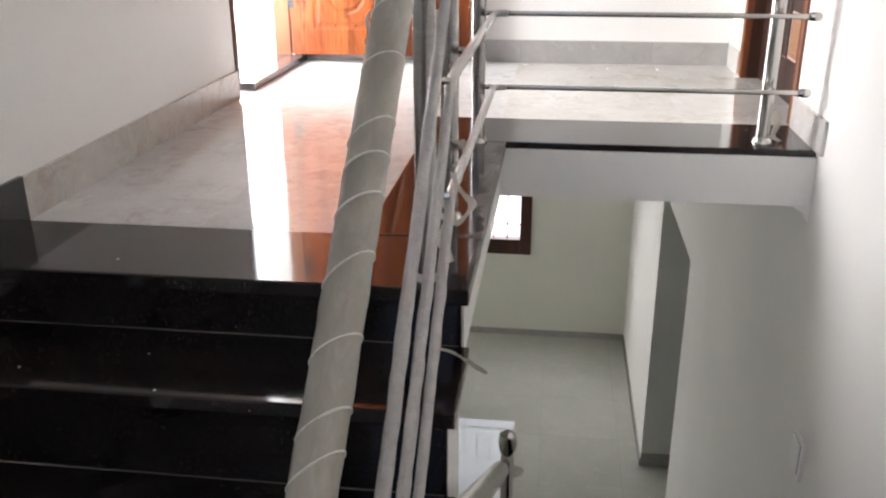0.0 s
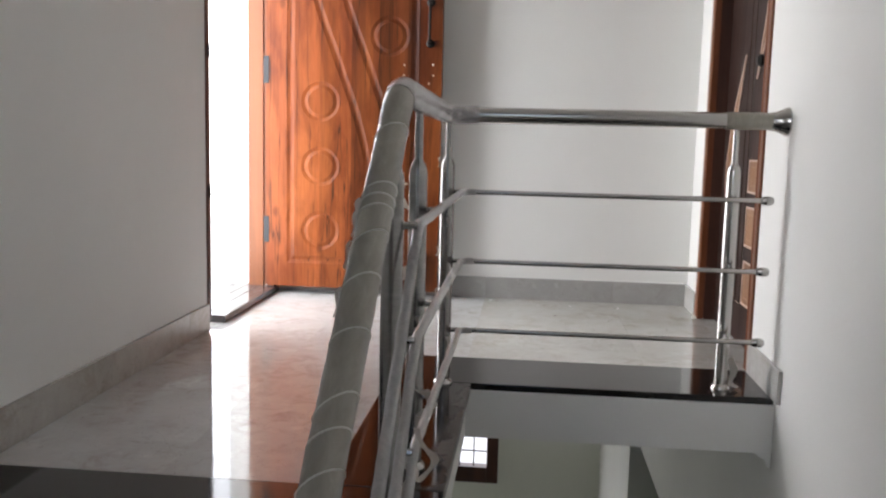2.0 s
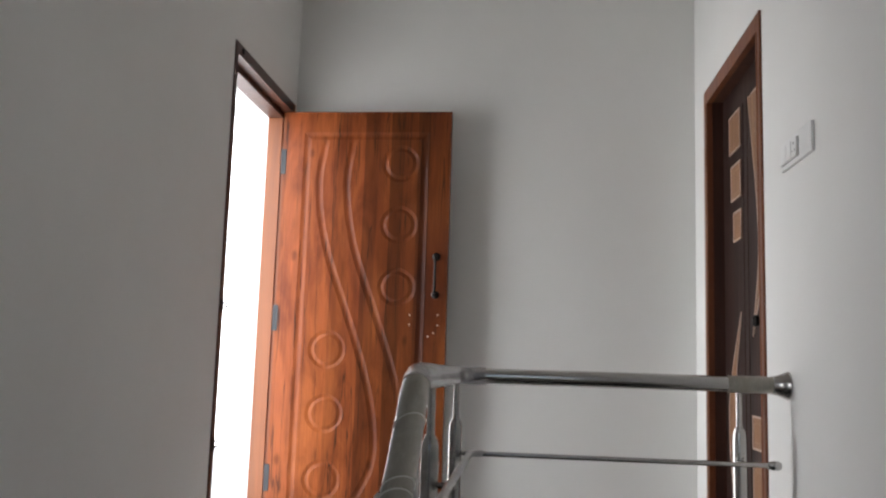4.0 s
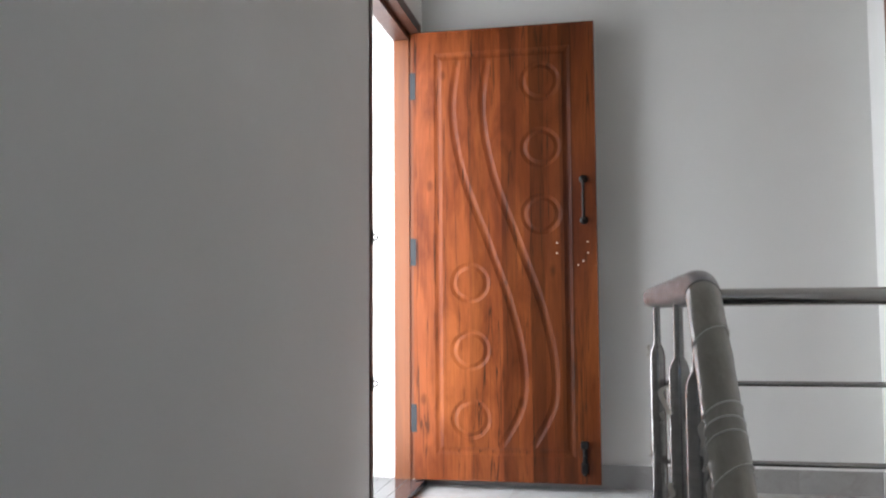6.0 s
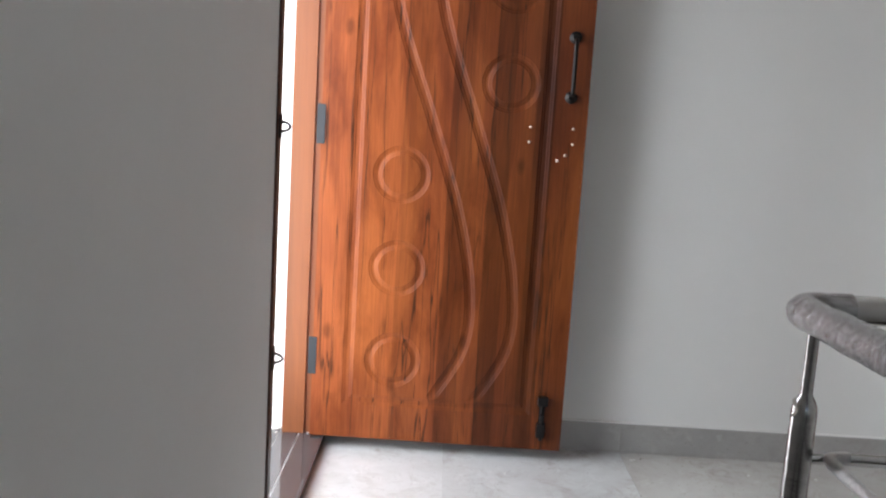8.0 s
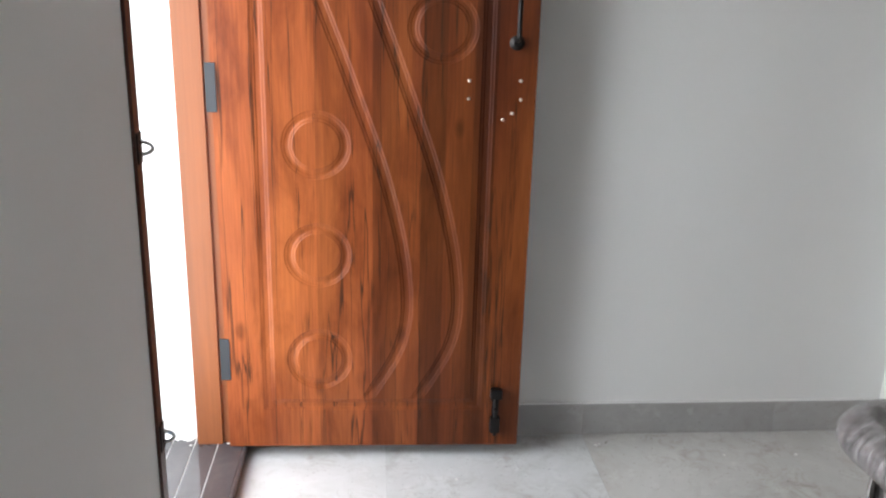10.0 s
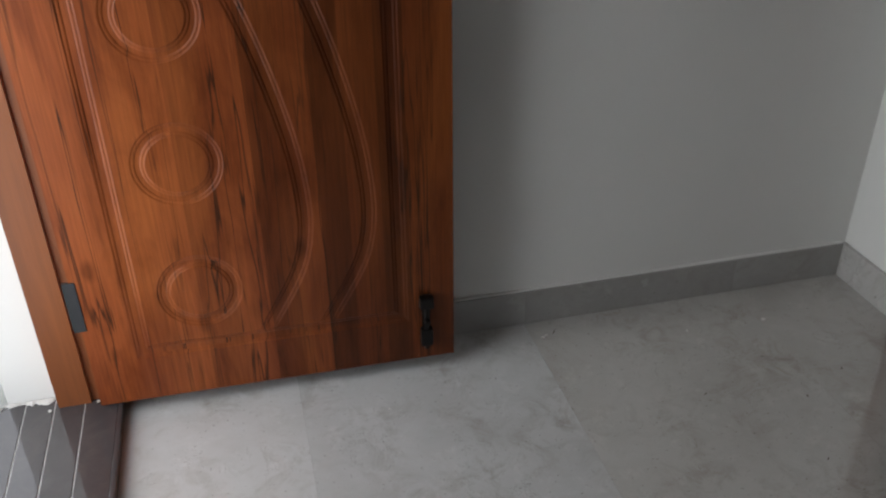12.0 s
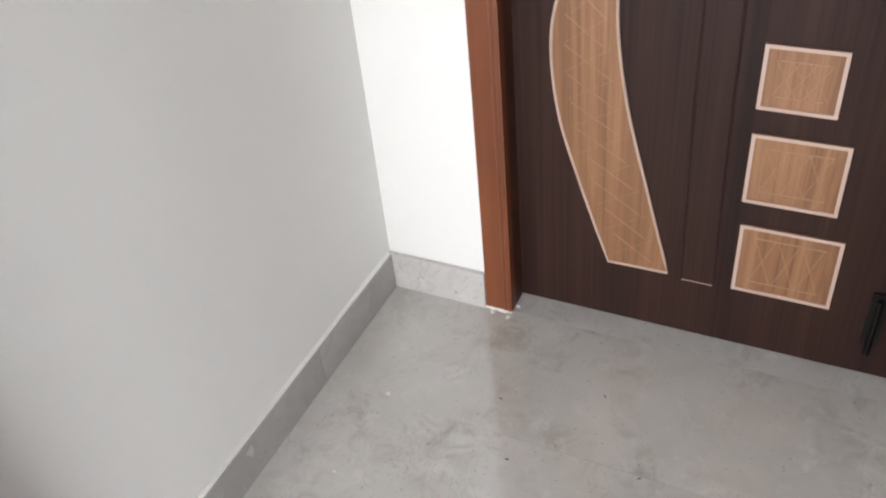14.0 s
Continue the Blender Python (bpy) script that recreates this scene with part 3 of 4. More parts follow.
def routed_leaf(x0, x1, z0, z1, cell):
    """The door leaf with its front routed: a frame, six rings and two swan curves, each a shallow two-stepped channel."""
    nx, nz = round((x1 - x0) / cell) + 1, round((z1 - z0) / cell) + 1
    gx, gz = np.meshgrid(np.linspace(x0, x1, nx), np.linspace(z0, z1, nz))

    def step(a, b, d):
        t = np.clip((d - a) / (b - a), 0, 1)
        return t * t * (3 - 2 * t)

    def channel(d, half):
        return 1 - 0.5 * np.clip((d - half + 0.0085) / 0.0018, 0, 1) - 0.5 * np.clip((d - half + 0.0012) / 0.0018, 0, 1)

    cut = np.zeros_like(gx)
    fx0, fx1, fz0, fz1 = 0.097, 0.682, 0.168, 1.955
    inside = np.maximum(np.abs(gx - (fx0 + fx1) / 2) - (fx1 - fx0) / 2, np.abs(gz - (fz0 + fz1) / 2) - (fz1 - fz0) / 2)
    cut = np.maximum(cut, channel(np.abs(inside), 0.0155))
    for x, zs in ((0.565, (1.817, 1.518, 1.217)), (0.240, (0.914, 0.613, 0.309))):
        for z in zs:
            cut = np.maximum(cut, channel(np.abs(np.hypot(gx - x, gz - z) - 0.076), 0.0135))
    for dx in (-0.013, 0.125):
        d = np.full_like(gx, 9.0)
        line = smooth_curve([(x + dx, 0, z) for x, z in SWAN], 12)
        for p, q in zip(line, line[1:]):
            rows = np.where((gz[:, 0] < max(p[2], q[2]) + 0.03) & (gz[:, 0] > min(p[2], q[2]) - 0.03))[0]
            if len(rows) == 0:
                continue
            part_of = slice(rows[0], rows[-1] + 1)
            ux, uz = q[0] - p[0], q[2] - p[2]
            t = np.clip(((gx[part_of] - p[0]) * ux + (gz[part_of] - p[2]) * uz) / (ux * ux + uz * uz), 0, 1)
            d[part_of] = np.minimum(d[part_of], np.hypot(gx[part_of] - p[0] - t * ux, gz[part_of] - p[2] - t * uz))
        fade = step(0.165, 0.22, gz) * (1 - step(1.90, 1.945, gz))
        cut = np.maximum(cut, channel(d, 0.0155) * fade)
    n = nx * nz
    front = np.column_stack((gx.ravel(), FACE + 0.0036 * cut.ravel(), gz.ravel()))
    k = np.arange(n).reshape(nz, nx)
    quads = np.column_stack((k[:-1, :-1].ravel(), k[:-1, 1:].ravel(), k[1:, 1:].ravel(), k[1:, :-1].ravel()))
    back = [(x, FACE + 0.036, z) for x, z in ((x0, z0), (x1, z0), (x1, z1), (x0, z1))]
    c = [k[0, 0], k[0, -1], k[-1, -1], k[-1, 0]]
    rims = [k[0], k[:, -1], k[-1, ::-1], k[::-1, 0]]
    faces = quads.tolist()
    for i, rim in enumerate(rims):
        faces.append([n + i] + [n + (i + 1) % 4] + [int(v) for v in rim[::-1]])
    faces.append([n + 3, n + 2, n + 1, n])
    me = bpy.data.meshes.new("leaf_panel")
    me.from_pydata(front.tolist() + back, [], faces)
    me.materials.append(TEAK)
    ob = new("leaf_panel", me)
    for f in me.polygons:
        f.use_smooth = True
    me.set_sharp_from_angle(angle=radians(60))
    ob.parent = leaf
    ob.matrix_parent_inverse = leaf.matrix_world.inverted()
    return ob


routed_leaf(-0.02, 0.808, 0.037, 2.076, 0.0016)
for z in (1.826, 1.058, 0.308):
    part("hinge", boxes((-0.034, -0.008, FACE - 0.0025, FACE + 0.004, z - 0.062, z + 0.062)), PLATE, leaf, "dull zinc hinge plate")
for x, z, r in ((0.634, 1.087, 0.0045), (0.633, 1.041, 0.0045), (0.767, 1.089, 0.0045), (0.768, 1.041, 0.0045), (0.748, 1.005, 0.0045), (0.724, 0.988, 0.0045)):
    part("screw", lathe([(r, 0.0), (r, -0.0025), (r * 0.5, -0.004)], x, FACE, z, 10, "Y"), SCREW, leaf, "dull copper screw head")
handle = part("handle", tube(rounded([(0.752, FACE, 1.363), (0.752, FACE - 0.035, 1.353), (0.752, FACE - 0.035, 1.197), (0.752, FACE, 1.187)], 0.014), 0.0065, 10), BLACKMETAL, leaf, "black iron pull handle", True)
for z in (1.366, 1.184):
    part("rose", lathe([(0.019, 0), (0.019, -0.004), (0.012, -0.009), (0.009, -0.016)], 0.752, FACE, z, 16, "Y"), BLACKMETAL, handle, smooth=True)
bolt = part("tower_bolt", box(0.730, 0.748, FACE - 0.003, FACE, 0.08, 0.222, 0.001), BLACKMETAL, leaf, "black tower bolt")
part("rod", tube([(0.739, FACE - 0.013, 0.075), (0.739, FACE - 0.013, 0.21)], 0.0065, 10), BLACKMETAL, bolt, smooth=True)
part("head", box(0.723, 0.756, FACE - 0.024, FACE - 0.002, 0.192, 0.222, 0.004), BLACKMETAL, bolt)
part("guide", box(0.725, 0.753, FACE - 0.022, FACE - 0.002, 0.085, 0.132, 0.004), BLACKMETAL, bolt)
part("knob", tube([(0.739, FACE - 0.02, 0.16), (0.739, FACE - 0.034, 0.16)], 0.006, 10), BLACKMETAL, bolt, smooth=True)


leaf.rotation_euler[2] = -radians(1.2)


# ---- dark door in the right wall ----
LX = 2.046
frame2 = thing("door_frame_2", "reddish brown wooden frame of the dark door", "door frame", kind="structure", at=(W, 4.3, 0))
for name, y0, y1, g0, g1 in (("far_jamb", 4.696, 4.76, 4.71, 4.76), ("near_jamb", 3.80, 3.850, 3.80, 3.838)):
    jamb = part(name, box(W - 0.008, W + 0.018, y0, y1, 0.0, 2.128, 0.002), REDFRAME, frame2)
    for off in (0.007, 0.016):
        y = y0 + off if y0 > 4.3 else y1 - off
        part("bead", tube([(W - 0.0075, y, 0.004), (W - 0.0075, y, 2.06)], 0.0028, 6), REDFRAME, jamb, smooth=True)
    # Recess of the red-brown frame; its shade is put into the darker colour.
    part("lining", boxes((W + 0.018, 2.046, y0 + 0.002, y1 - 0.002, 0.0, 2.126), (2.046, 2.09, g0, g1, 0.0, 2.126)), DARKSHADEWOOD, jamb, "inner lining of the frame, coloured dark for its shade")
head2 = part("head", box(W - 0.008, W + 0.018, 3.850, 4.696, 2.064, 2.128, 0.002), REDFRAME, frame2)
part("lining", boxes((W + 0.018, 2.046, 3.850, 4.696, 2.066, 2.126), (2.046, 2.09, 3.838, 4.71, 2.078, 2.126)), DARKSHADEWOOD, head2, "inner lining of the frame, coloured dark for its shade")
door2 = thing("door_2", "closed dark walnut door with light oak inlays", "door", kind="structure", at=(LX, 4.3, 0.005))
part("leaf_panel", box(LX, LX + 0.035, 3.840, 4.708, 0.004, 2.074), WALNUT, door2)


def plate_of(outline, x0, x1):
    """A flat piece on the dark door from its (y, z) outline."""
    bm = bmesh.new()
    a = [bm.verts.new((x0, y, z)) for y, z in outline]
    b = [bm.verts.new((x1, y, z)) for y, z in outline]
    n = len(outline)
    bm.faces.new(a)
    bm.faces.new(b[::-1])
    for i in range(n):
        bm.faces.new((a[i], b[i], b[(i + 1) % n], a[(i + 1) % n]))
    return bm


def mirrored(outline):
    return [(8.607 - y, 2.109 - z) for y, z in outline]


LEFT = [(4.492, 0.160), (4.558, 0.35), (4.608, 0.528), (4.615, 0.71), (4.555, 0.865), (4.475, 0.99), (4.393, 1.105)]
RIGHT = [(4.393, 1.105), (4.44, 0.98), (4.482, 0.86), (4.493, 0.727), (4.468, 0.552), (4.415, 0.35), (4.363, 0.162)]
ll = [(p[1], p[2]) for p in smooth_curve([(0, y, z) for y, z in LEFT], 6)]
rr = [(p[1], p[2]) for p in smooth_curve([(0, y, z) for y, z in RIGHT], 6)]
SABRE = ll[:-1] + rr
for sabre in (SABRE, mirrored(SABRE)):
    inlay = part("inlay", plate_of(sabre, LX - 0.003, LX + 0.002), INLAY, door2, "curved light oak inlay")
    part("edging", tube([(LX - 0.003, y, z) for y, z in sabre], 0.003, 6, closed=True), EDGING, inlay, smooth=True)
    zs = [z for y, z in sabre]
    for k in range(15):
        z = min(zs) + 0.05 + k * 0.06
        cross = sorted(y0 + (y1 - y0) * (z - z0) / (z1 - z0) for (y0, z0), (y1, z1) in zip(sabre, sabre[1:] + sabre[:1]) if (z0 - z) * (z1 - z) < 0)
        if len(cross) > 1 and cross[-1] - cross[0] > 0.04:
            part("carved_line", tube([(LX - 0.003, cross[-1] - 0.026, z + 0.03), (LX - 0.003, cross[0] + 0.022, z - 0.03)], 0.0008, 5), CARVED, inlay)
            part("carved_line", tube([(LX - 0.003, cross[-1] - 0.026, z - 0.026), (LX - 0.003, cross[0] + 0.022, z + 0.03)], 0.0003, 5), CARVED, inlay)
SQUARES = [(4.041, 4.231, 0.158, 0.324), (4.066, 4.236, 0.379, 0.53), (4.102, 4.237, 0.581, 0.706)]
for y0, y1, z0, z1 in SQUARES:
    for o in ([(y0, z0), (y1, z0), (y1, z1), (y0, z1)], mirrored([(y0, z0), (y1, z0), (y1, z1), (y0, z1)])):
        a, b = min(p[0] for p in o), max(p[0] for p in o)
        c, d = min(p[1] for p in o), max(p[1] for p in o)
        sq = part("inlay", box(LX - 0.003, LX + 0.002, a, b, c, d), INLAY, door2, "square light oak inlay")
        for k in ((a, b, c, c + 0.007), (a, b, d - 0.007, d), (a, a + 0.007, c + 0.007, d - 0.007), (b - 0.007, b, c + 0.007, d - 0.007)):
            part("edging", box(LX - 0.006, LX - 0.0028, *k), EDGING, sq)
        e = 0.028
        for k in range(3):
            y = a + e + (b - a - 2 * e) * (k + 0.5) / 3
            h = (d - c) / 2 - e
            part("carved_line", tube([(LX - 0.003, y - 0.02, (c + d) / 2 - h), (LX - 0.003, y + 0.02, (c + d) / 2 + h)], 0.0005, 5), CARVED, sq)
            part("carved_line", tube([(LX - 0.003, y + 0.02, (c + d) / 2 - h), (LX - 0.003, y - 0.02, (c + d) / 2 + h)], 0.0005, 5), CARVED, sq)
        for z in (c + e, d - e):
            part("carved_line", tube([(LX - 0.003, a + e, z), (LX - 0.003, b - e, z)], 0.0012, 5), CARVED, sq)
for y in (4.335, 4.268):
    part("groove_bead", tube([(LX + 0.0005, y + 0.012 * math.sin((z - 0.154) * 1.75), z) for z in [0.154 + 0.06 * k for k in range(31)]], 0.003, 6), WALNUT, door2, smooth=True)
# Pale strip painting the light caught by the groove's lower edge.
part("groove_lit_edge", box(LX - 0.001, LX + 0.001, 4.27, 4.333, 0.150, 0.1515), EDGING, door2, "light on the groove's lower edge, put in as a pale strip")
knob = part("knob", lathe([(0.018, 0), (0.018, -0.005), (0.009, -0.01), (0.009, -0.03), (0.02, -0.04), (0.022, -0.05), (0.012, -0.06)], LX, 4.0, 1.05, 16, "X"), BLACKMETAL, door2, "black door knob", True)
bolt2 = part("tower_bolt", box(LX - 0.005, LX, 3.94, 3.972, 0.085, 0.22, 0.0015), BLACKMETAL, door2, "black tower bolt")
part("rod", tube([(LX - 0.014, 3.956, 0.07), (LX - 0.014, 3.956, 0.21)], 0.006, 10), BLACKMETAL, bolt2, smooth=True)


# ---- railing round the stairwell ----
RX, RY, RZ = 0.984, 3.56, 0.83
PX, KNEE = 0.975, 2.42
rail = thing("stair_railing", "steel stair railing still wrapped in dusty plastic film", "railing", at=(RX, 2.9, 0))
SLOPE = 0.84
low_y = 1.42
path = rounded([(RX, low_y, RZ + 0.010 - SLOPE * (KNEE - low_y)), (RX, KNEE, RZ + 0.010), (RX - 0.018, RY - 0.005, RZ), (1.06, RY, RZ)], 0.055)
path = resampled(path, 0.012)
split = next(i for i, p in enumerate(path) if p.y > KNEE - 0.02)
hand = part("handrail", tube(path[:split + 1], 0.0265, 18, wobble=0.05), FILM, rail, "sloping handrail wrapped in dusty film", True)
level = part("handrail", tube(resampled(path[split:], 0.006), 0.0275, 24, wobble=0.065), SHINYFILM, rail, "level handrail wrapped in shiny crumpled film", True)
part("handrail", tube(resampled([(1.045, RY, RZ), (1.5, RY, RZ + 0.001), (W - 0.05, RY, RZ)], 0.1), 0.0245, 20), STEEL, rail, "bare polished steel handrail", True)
part("wrap_end", tube(resampled([(1.80, RY, RZ), (W - 0.03, RY, RZ)], 0.012), 0.0262, 18, wobble=0.05, seed=4), FILM, rail, smooth=True)
part("flange", lathe([(0.028, -0.05), (0.03, -0.035), (0.036, -0.018), (0.043, -0.006), (0.043, 0.0)], W, RY, RZ, 20, "X"), STEEL, rail, "steel wall flange", True)


def seam_at(k, lean):
    """A crumpled film edge that runs once round the handrail."""
    p = path[k]
    d = (path[min(k + 1, len(path) - 1)] - path[k - 1]).normalized()
    side = d.cross(Vector((0, 0, 1))).normalized()
    up = side.cross(d)
    ring = []
    for i in range(20):
        t = 2 * math.pi * i / 20
        ring.append(p + (side * math.cos(t) + up * math.sin(t)) * 0.0267 + d * lean * math.cos(t) * 0.02)
    part("film_edge", tube(ring, 0.0013, 6, wobble=0.7, closed=True, seed=k), SEAM, hand, smooth=True)


for along, lean in ((0.05, 1.0), (0.13, 0.8), (0.21, 1.1), (0.27, 1.0), (0.35, 0.9), (0.44, 1.2), (0.53, 0.9), (0.59, 0.7), (0.64, 1.0), (0.75, 0.6), (0.84, 0.8), (0.92, 0.9), (0.98, 0.4), (1.01, 0.3), (1.03, 0.5), (1.18, 0.7)):
    k = round(along / 0.012)
    seam_at(k, lean)


def post(x, y, foot, top, bars, wrapped, side):
    """A post with a slim neck under the handrail; side points from it to the bars."""
    mat = POSTFILM if wrapped else STEEL
    body = part("post", lathe([(0.0205, foot), (0.021, (foot + top) / 2), (0.0205, top - 0.162), (0.0195, top - 0.150), (0.0165, top - 0.139), (0.012, top - 0.132), (0.0095, top - 0.127)], x, y, 0, 16), mat, rail, smooth=True)
    part("neck", lathe([(0.0095, top - 0.13), (0.0092, top - 0.022)], x, y, 0, 12), mat, body, smooth=True)
    part("base_collar", lathe([(0.030, foot), (0.030, foot + 0.005), (0.026, foot + 0.012), (0.0205, foot + 0.017)], x, y, 0, 18), STEEL, body, "steel base collar", True)
    for z in bars:
        part("connector", tube([(x, y, z), (x + side[0] * 0.045, y + side[1] * 0.045, z)], 0.007, 8), STEEL, body, smooth=True)


BARS = (0.17, 0.385, 0.597)
BX, BY = PX + 0.045, RY - 0.065
post(PX, 3.488, 0.0, RZ, BARS, True, (1, 0))
post(PX, 2.77, 0.0, RZ + 0.006, BARS, True, (1, 0))
post(1.838, RY + 0.02, 0.0, RZ, BARS, False, (0, -1))
post(PX, 2.41, 0.0, RZ + 0.008, BARS, True, (1, 0))
drop = SLOPE * (KNEE - 1.45)
post(PX, 1.45, MID, RZ + 0.010 - drop, [z - drop for z in BARS], True, (1, 0))
for z in BARS:
    pts = rounded([(BX, low_y + 0.02, z - SLOPE * (KNEE + 0.01 - low_y)), (BX, KNEE + 0.01, z), (BX, BY - 0.0, z), (BX + 0.04, BY, z)], 0.03)
    part("bar", tube(resampled(pts, 0.02), 0.0098, 12, wobble=0.2, seed=z), BARFILM, rail, "thin bar wrapped in film", True)
    part("bar", tube([(BX + 0.03, BY, z), (1.9, BY, z)], 0.0075, 12), STEEL, rail, "bare thin steel bar", True)
    part("end_cap", lathe([(0.008, -0.035), (0.0115, -0.03), (0.014, -0.012), (0.013, -0.003), (0.008, 0.003)], 1.935, BY, z, 14, "X"), STEEL, rail, smooth=True)


def film_tail(points, wide):
    """A loose strip of film that hangs from the wrapping."""
    bm = bmesh.new()
    rows = []
    for i, p in enumerate(smooth_curve(points, 6)):
        w = wide * (0.6 + 0.6 * noise.noise(p * 40))
        rows.append([bm.verts.new(p + Vector((w * s, 0.15 * w * s, (0.003 if s else 0)))) for s in (-0.5, 0, 0.5)])
    for a, b in zip(rows, rows[1:]):
        for k in range(2):
            bm.faces.new((a[k], a[k + 1], b[k + 1], b[k]))
    bmesh.ops.solidify(bm, geom=bm.faces[:], thickness=0.001)
    return bm


part("film_tail", film_tail([(BX, 2.46, 0.20), (BX + 0.012, 2.45, 0.17), (BX + 0.038, 2.46, 0.135), (BX + 0.01, 2.44, 0.10)], 0.02), SEAM, rail, "loose strip of film", True)
part("film_tail", film_tail([(BX, 2.19, -0.035), (BX + 0.03, 2.20, -0.048), (BX + 0.06, 2.24, -0.09), (BX + 0.082, 2.28, -0.13)], 0.02), SEAM, rail, "loose strip of film", True)

part("film_tail", film_tail([(PX + 0.03, 2.42, 0.16), (PX + 0.05, 2.40, 0.13), (PX + 0.03, 2.405, 0.09), (PX + 0.045, 2.40, 0.04)], 0.03), SEAM, rail, "loose strip of film", True)
part("film_tail", film_tail([(PX + 0.02, 2.75, 0.19), (PX + 0.045, 2.74, 0.16), (PX + 0.02, 2.745, 0.13)], 0.035), SEAM, rail, "loose strip of film", True)
part("film_tail", film_tail([(PX + 0.01, 3.47, 0.15), (PX + 0.02, 3.465, 0.12), (PX + 0.012, 3.465, 0.10)], 0.02), SEAM, rail, "loose strip of film", True)
part("film_tail", film_tail([(PX - 0.02, 2.75, 0.655), (PX - 0.038, 2.745, 0.64), (PX - 0.022, 2.75, 0.60)], 0.02), SEAM, rail, "loose strip of film", True)
part("film_tail", film_tail([(1.86, 3.575, 0.10), (1.875, 3.57, 0.06), (1.868, 3.572, 0.02), (1.885, 3.57, 0.006)], 0.03), SEAM, rail, "loose strip of film", True)

for x, y, z, w in ((PX - 0.018, 3.475, 0.70, 0.012), (PX + 0.012, 3.47, 0.52, 0.010), (PX - 0.016, 2.755, 0.47, 0.014), (PX - 0.020, 3.472, 0.30, 0.010), (PX + 0.014, 2.752, 0.36, 0.012), (PX - 0.017, 3.474, 0.43, 0.009)):
    part("film_wisp", film_tail([(x, y, z), (x - 0.008, y - 0.006, z - 0.006), (x - 0.004, y - 0.010, z - 0.022), (x - 0.010, y - 0.008, z - 0.030)], w), SEAM, rail, "torn wisp of film", True)

for y, side, w in ((2.19, -1, 0.010), (2.17, -1, 0.008), (2.12, -1, 0.008), (2.05, -1, 0.007)):
    z = RZ + 0.010 - SLOPE * (KNEE - y)
    x = RX + side * 0.025
    part("film_wisp", film_tail([(x, y, z + 0.012), (x + side * 0.006, y - 0.004, z + 0.002), (x + side * 0.003, y - 0.012, z - 0.016), (x + side * 0.007, y - 0.018, z - 0.028)], w), SEAM, rail, "torn wisp of film", True)

lrail = thing("lower_stair_railing", "film-wrapped railing of the stairs going down", "railing", at=(1.1, 1.9, MID))
part("handrail", tube(resampled([(1.085, 1.5, 0.06), (1.085, 2.2, -0.36), (1.1, 2.9, -0.78), (1.1, 4.75, -2.1)], 0.02), 0.025, 16, wobble=0.08), FILM, lrail, smooth=True)
part("newel", lathe([(0.018, -1.6), (0.018, -0.75), (0.012, -0.74), (0.022, -0.725), (0.027, -0.70), (0.022, -0.675), (0.01, -0.665)], 1.118, 2.92, 0, 16), STEEL, lrail, smooth=True)


# ---- small things ----
def switch_plate(y0, y1, z0, z1, keys):
    """A wall plate; keys run from the far end: a rocker pair or a socket with its pin holes."""
    s = thing("switch_plate", "white plastic switch plate on the painted wall", "light switch", at=(W, (y0 + y1) / 2, (z0 + z1) / 2))
    plate = part("plate", box(W - 0.010, W, y0, y1, z0, z1, 0.003), SWITCH, s)
    blank = 0.10 if len(keys) > 1 else 0.0
    wide = (y1 - y0 - 0.03 - blank) / len(keys)
    part("gap", box(W - 0.0108, W - 0.0095, y0 + blank + 0.0135, y1 - 0.0135, z0 + 0.0145, z1 - 0.0145), GAP, plate, "dark joint round the keys")
    for i, k in enumerate(keys):
        b = y1 - 0.015 - i * wide
        a = b - wide + 0.004
        key = part(k, box(W - 0.016, W - 0.0105, a, b, z0 + 0.016, z1 - 0.016, 0.002), SWITCH, s)
        if k == "socket":
            y, z = (a + b) / 2, (z0 + z1) / 2
            for dy, dz, q in ((0, 0.014, 0.0042), (0.011, -0.009, 0.0032), (-0.011, -0.009, 0.0032)):
                part("pin_hole", lathe([(q, -0.0005), (q, 0.0)], W - 0.016, y + dy, z + dz, 12, "X"), GAP, key, "dark pin hole")


switch_plate(3.265, 3.56, 1.491, 1.579, ["rocker", "rocker", "socket"])
switch_plate(3.16, 3.26, -0.93, -0.80, ["rocker"])
for x, y, z, r in ((1.057, 4.928, 0, 0.006), (1.069, 4.936, 0, 0.004), (1.648, 4.853, 0, 0.006), (1.43, 4.86, 0, 0.004), (0.62, 4.76, 0, 0.003), (0.33, 2.43, 0.001, 0.004), (1.2, 4.3, 0, 0.003),
                   (-0.135, 4.918, 0.03, 0.004), (-0.03, 4.925, 0.03, 0.005),
                   (1.958, 4.70, 0, 0.007), (1.962, 4.74, 0, 0.006), (0.23, 2.2, -0.13, 0.003), (0.45, 2.28, -0.13, 0.0025), (0.52, 2.15, -0.13, 0.003), (0.36, 2.05, -0.315, 0.003), (0.7, 2.0, -0.315, 0.0025)):
    bm = bmesh.new()
    bmesh.ops.create_icosphere(bm, subdivisions=1, radius=r)
    for v in bm.verts:
        v.co *= 0.7 + 0.6 * random.random()
        v.co.z *= 0.5
        v.co += Vector((x, y, z + r * 0.3))
    tagged(link_mesh("plaster_chip", bm, CHIP), "small white plaster chip lying on the floor", "debris", "plaster chips on the floor")


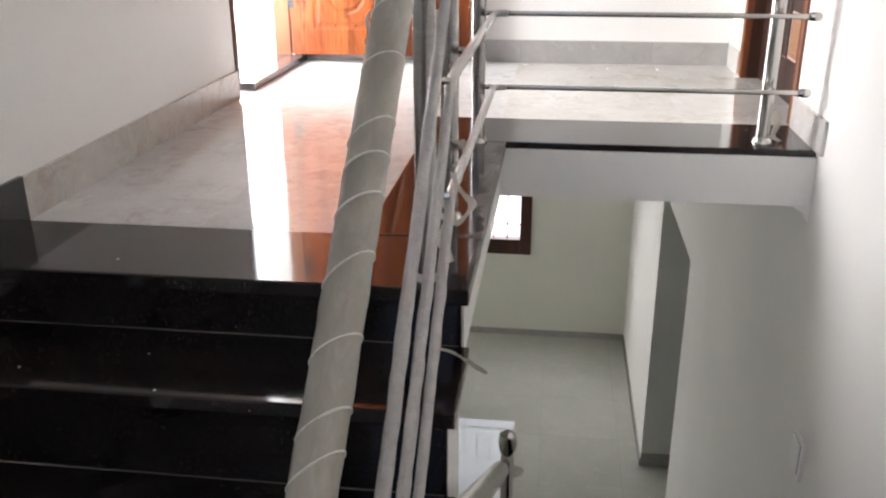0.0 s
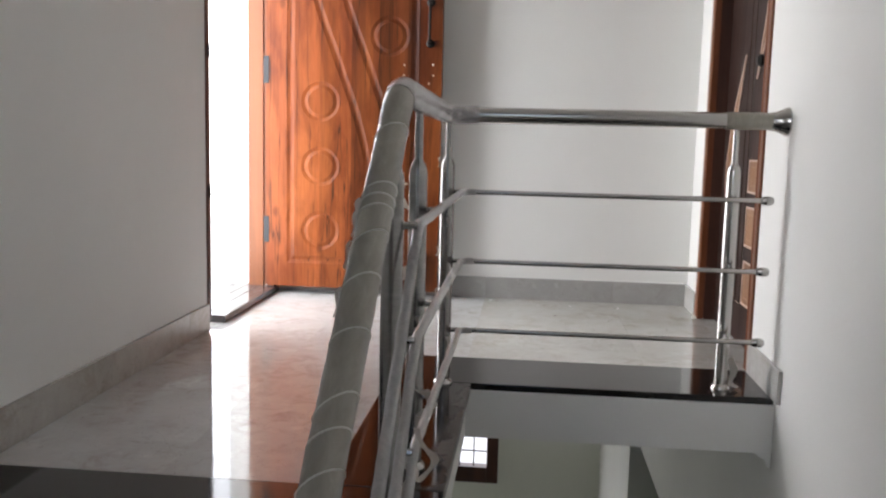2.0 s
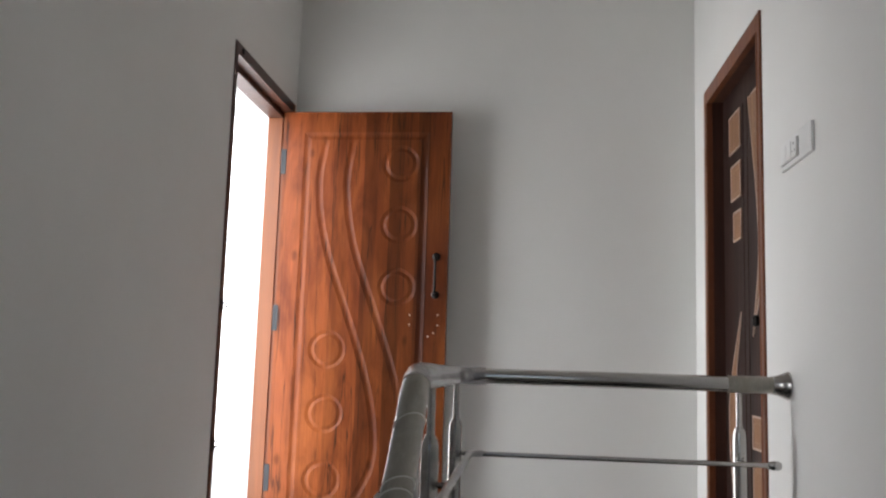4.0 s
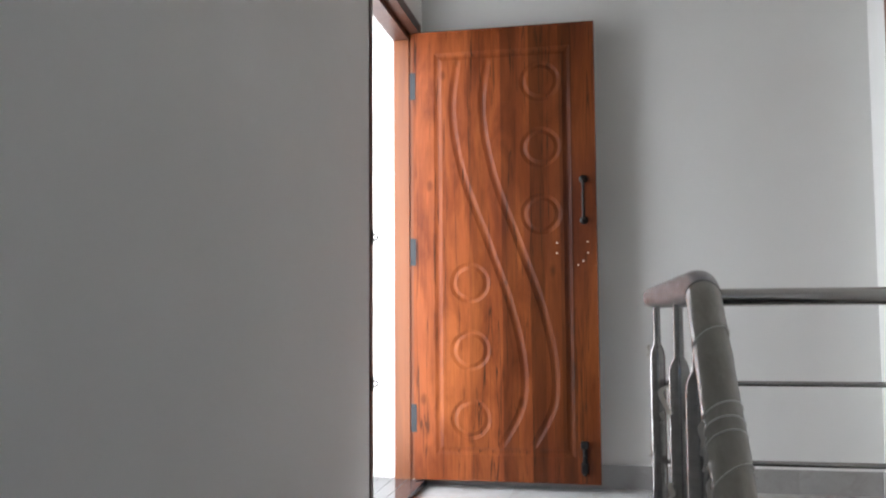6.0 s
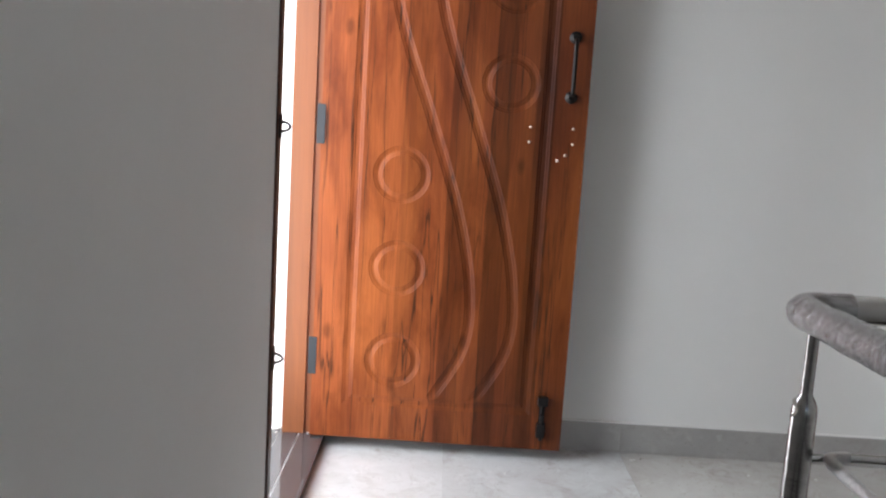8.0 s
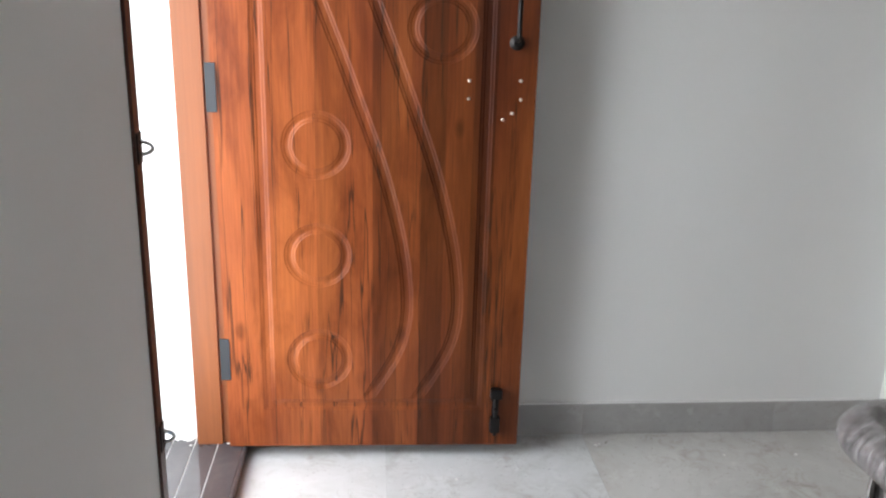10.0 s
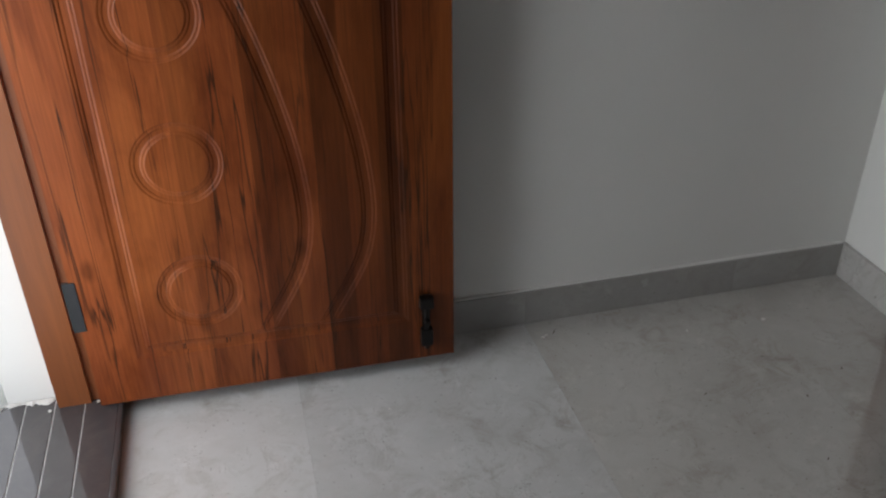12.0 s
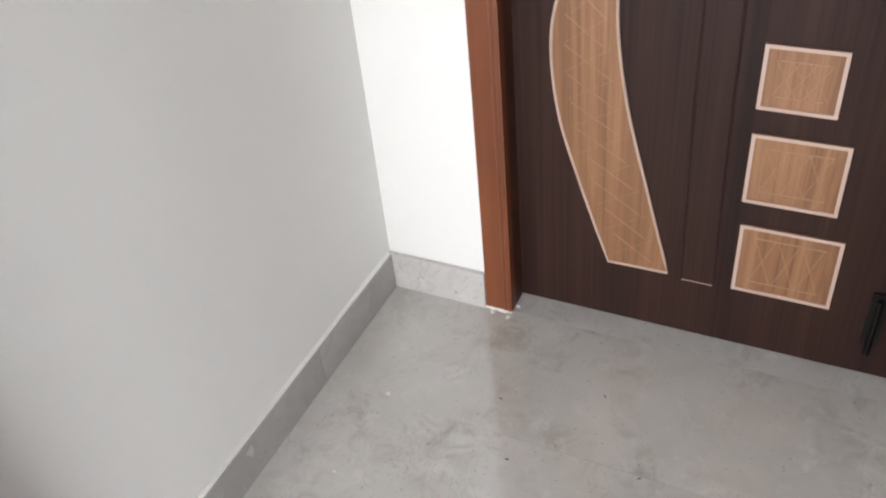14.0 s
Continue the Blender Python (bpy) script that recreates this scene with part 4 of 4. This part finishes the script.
def plaster_smear(x0, x1, y0, y1, z, turned=False):
    """A ragged, flat lip of spilt plaster along the foot of the wall."""
    bm = bmesh.new()
    n = 60
    front, crest, back = [], [], []
    for i in range(n + 1):
        x = x0 + (x1 - x0) * i / n
        reach = (y1 - y0) * max(0.12, 0.5 + 1.3 * noise.noise((x * 38, 3.1, 0)) + 0.5 * noise.noise((x * 130, 0.4, 0)))
        front.append(bm.verts.new((x, y1 - reach, z)))
        crest.append(bm.verts.new((x, y1 - reach * 0.55, z + 0.004 + 0.003 * noise.noise((x * 60, 9, 0)))))
        back.append(bm.verts.new((x, y1, z + 0.006)))
    for a, b in ((front, crest), (crest, back)):
        for i in range(n):
            bm.faces.new((a[i], a[i + 1], b[i + 1], b[i]))
    if turned:
        for v in bm.verts:
            v.co.x, v.co.y = v.co.y, v.co.x
        bmesh.ops.reverse_faces(bm, faces=bm.faces[:])
    return bm


for y0, y1, x0, x1 in ((4.695, 4.765, W - 0.015, W - 0.0085), (4.685, 4.696, 1.99, 2.0)):
    tagged(link_mesh("plaster_smear", plaster_smear(y0, y1, x0, x1, 0.0002, True), CHIP, True), "ragged white plaster smear at the foot of the door frame", "debris")
for x, y, turn, long in ((1.09, 4.94, 0.8, 0.014), (1.35, 4.62, 0.2, 0.008), (1.58, 4.55, 1.4, 0.007), (1.50, 4.36, 0.5, 0.006), (1.72, 4.62, 1.1, 0.007), (1.28, 4.2, 0.1, 0.012), (1.80, 4.42, 0.4, 0.006), (1.63, 4.30, 1.9, 0.008)):
    bm = tube([Vector((x, y, 0.0012)), Vector((x + 0.5 * long * math.cos(turn), y + 0.5 * long * math.sin(turn), 0.0022)), Vector((x + long * math.cos(turn + 0.3), y + long * math.sin(turn + 0.3), 0.0012))], 0.0012, 6, wobble=0.3)
    tagged(link_mesh("wood_shaving", bm, DARKSHADEWOOD, True), "tiny dark wood shaving lying on the floor tiles", "debris", "shavings on the floor")
tagged(link_mesh("plaster_smear", plaster_smear(-0.262, -0.118, 4.945, 4.959, 0.0302), CHIP, True), "ragged white plaster smear on the stone sill", "debris")
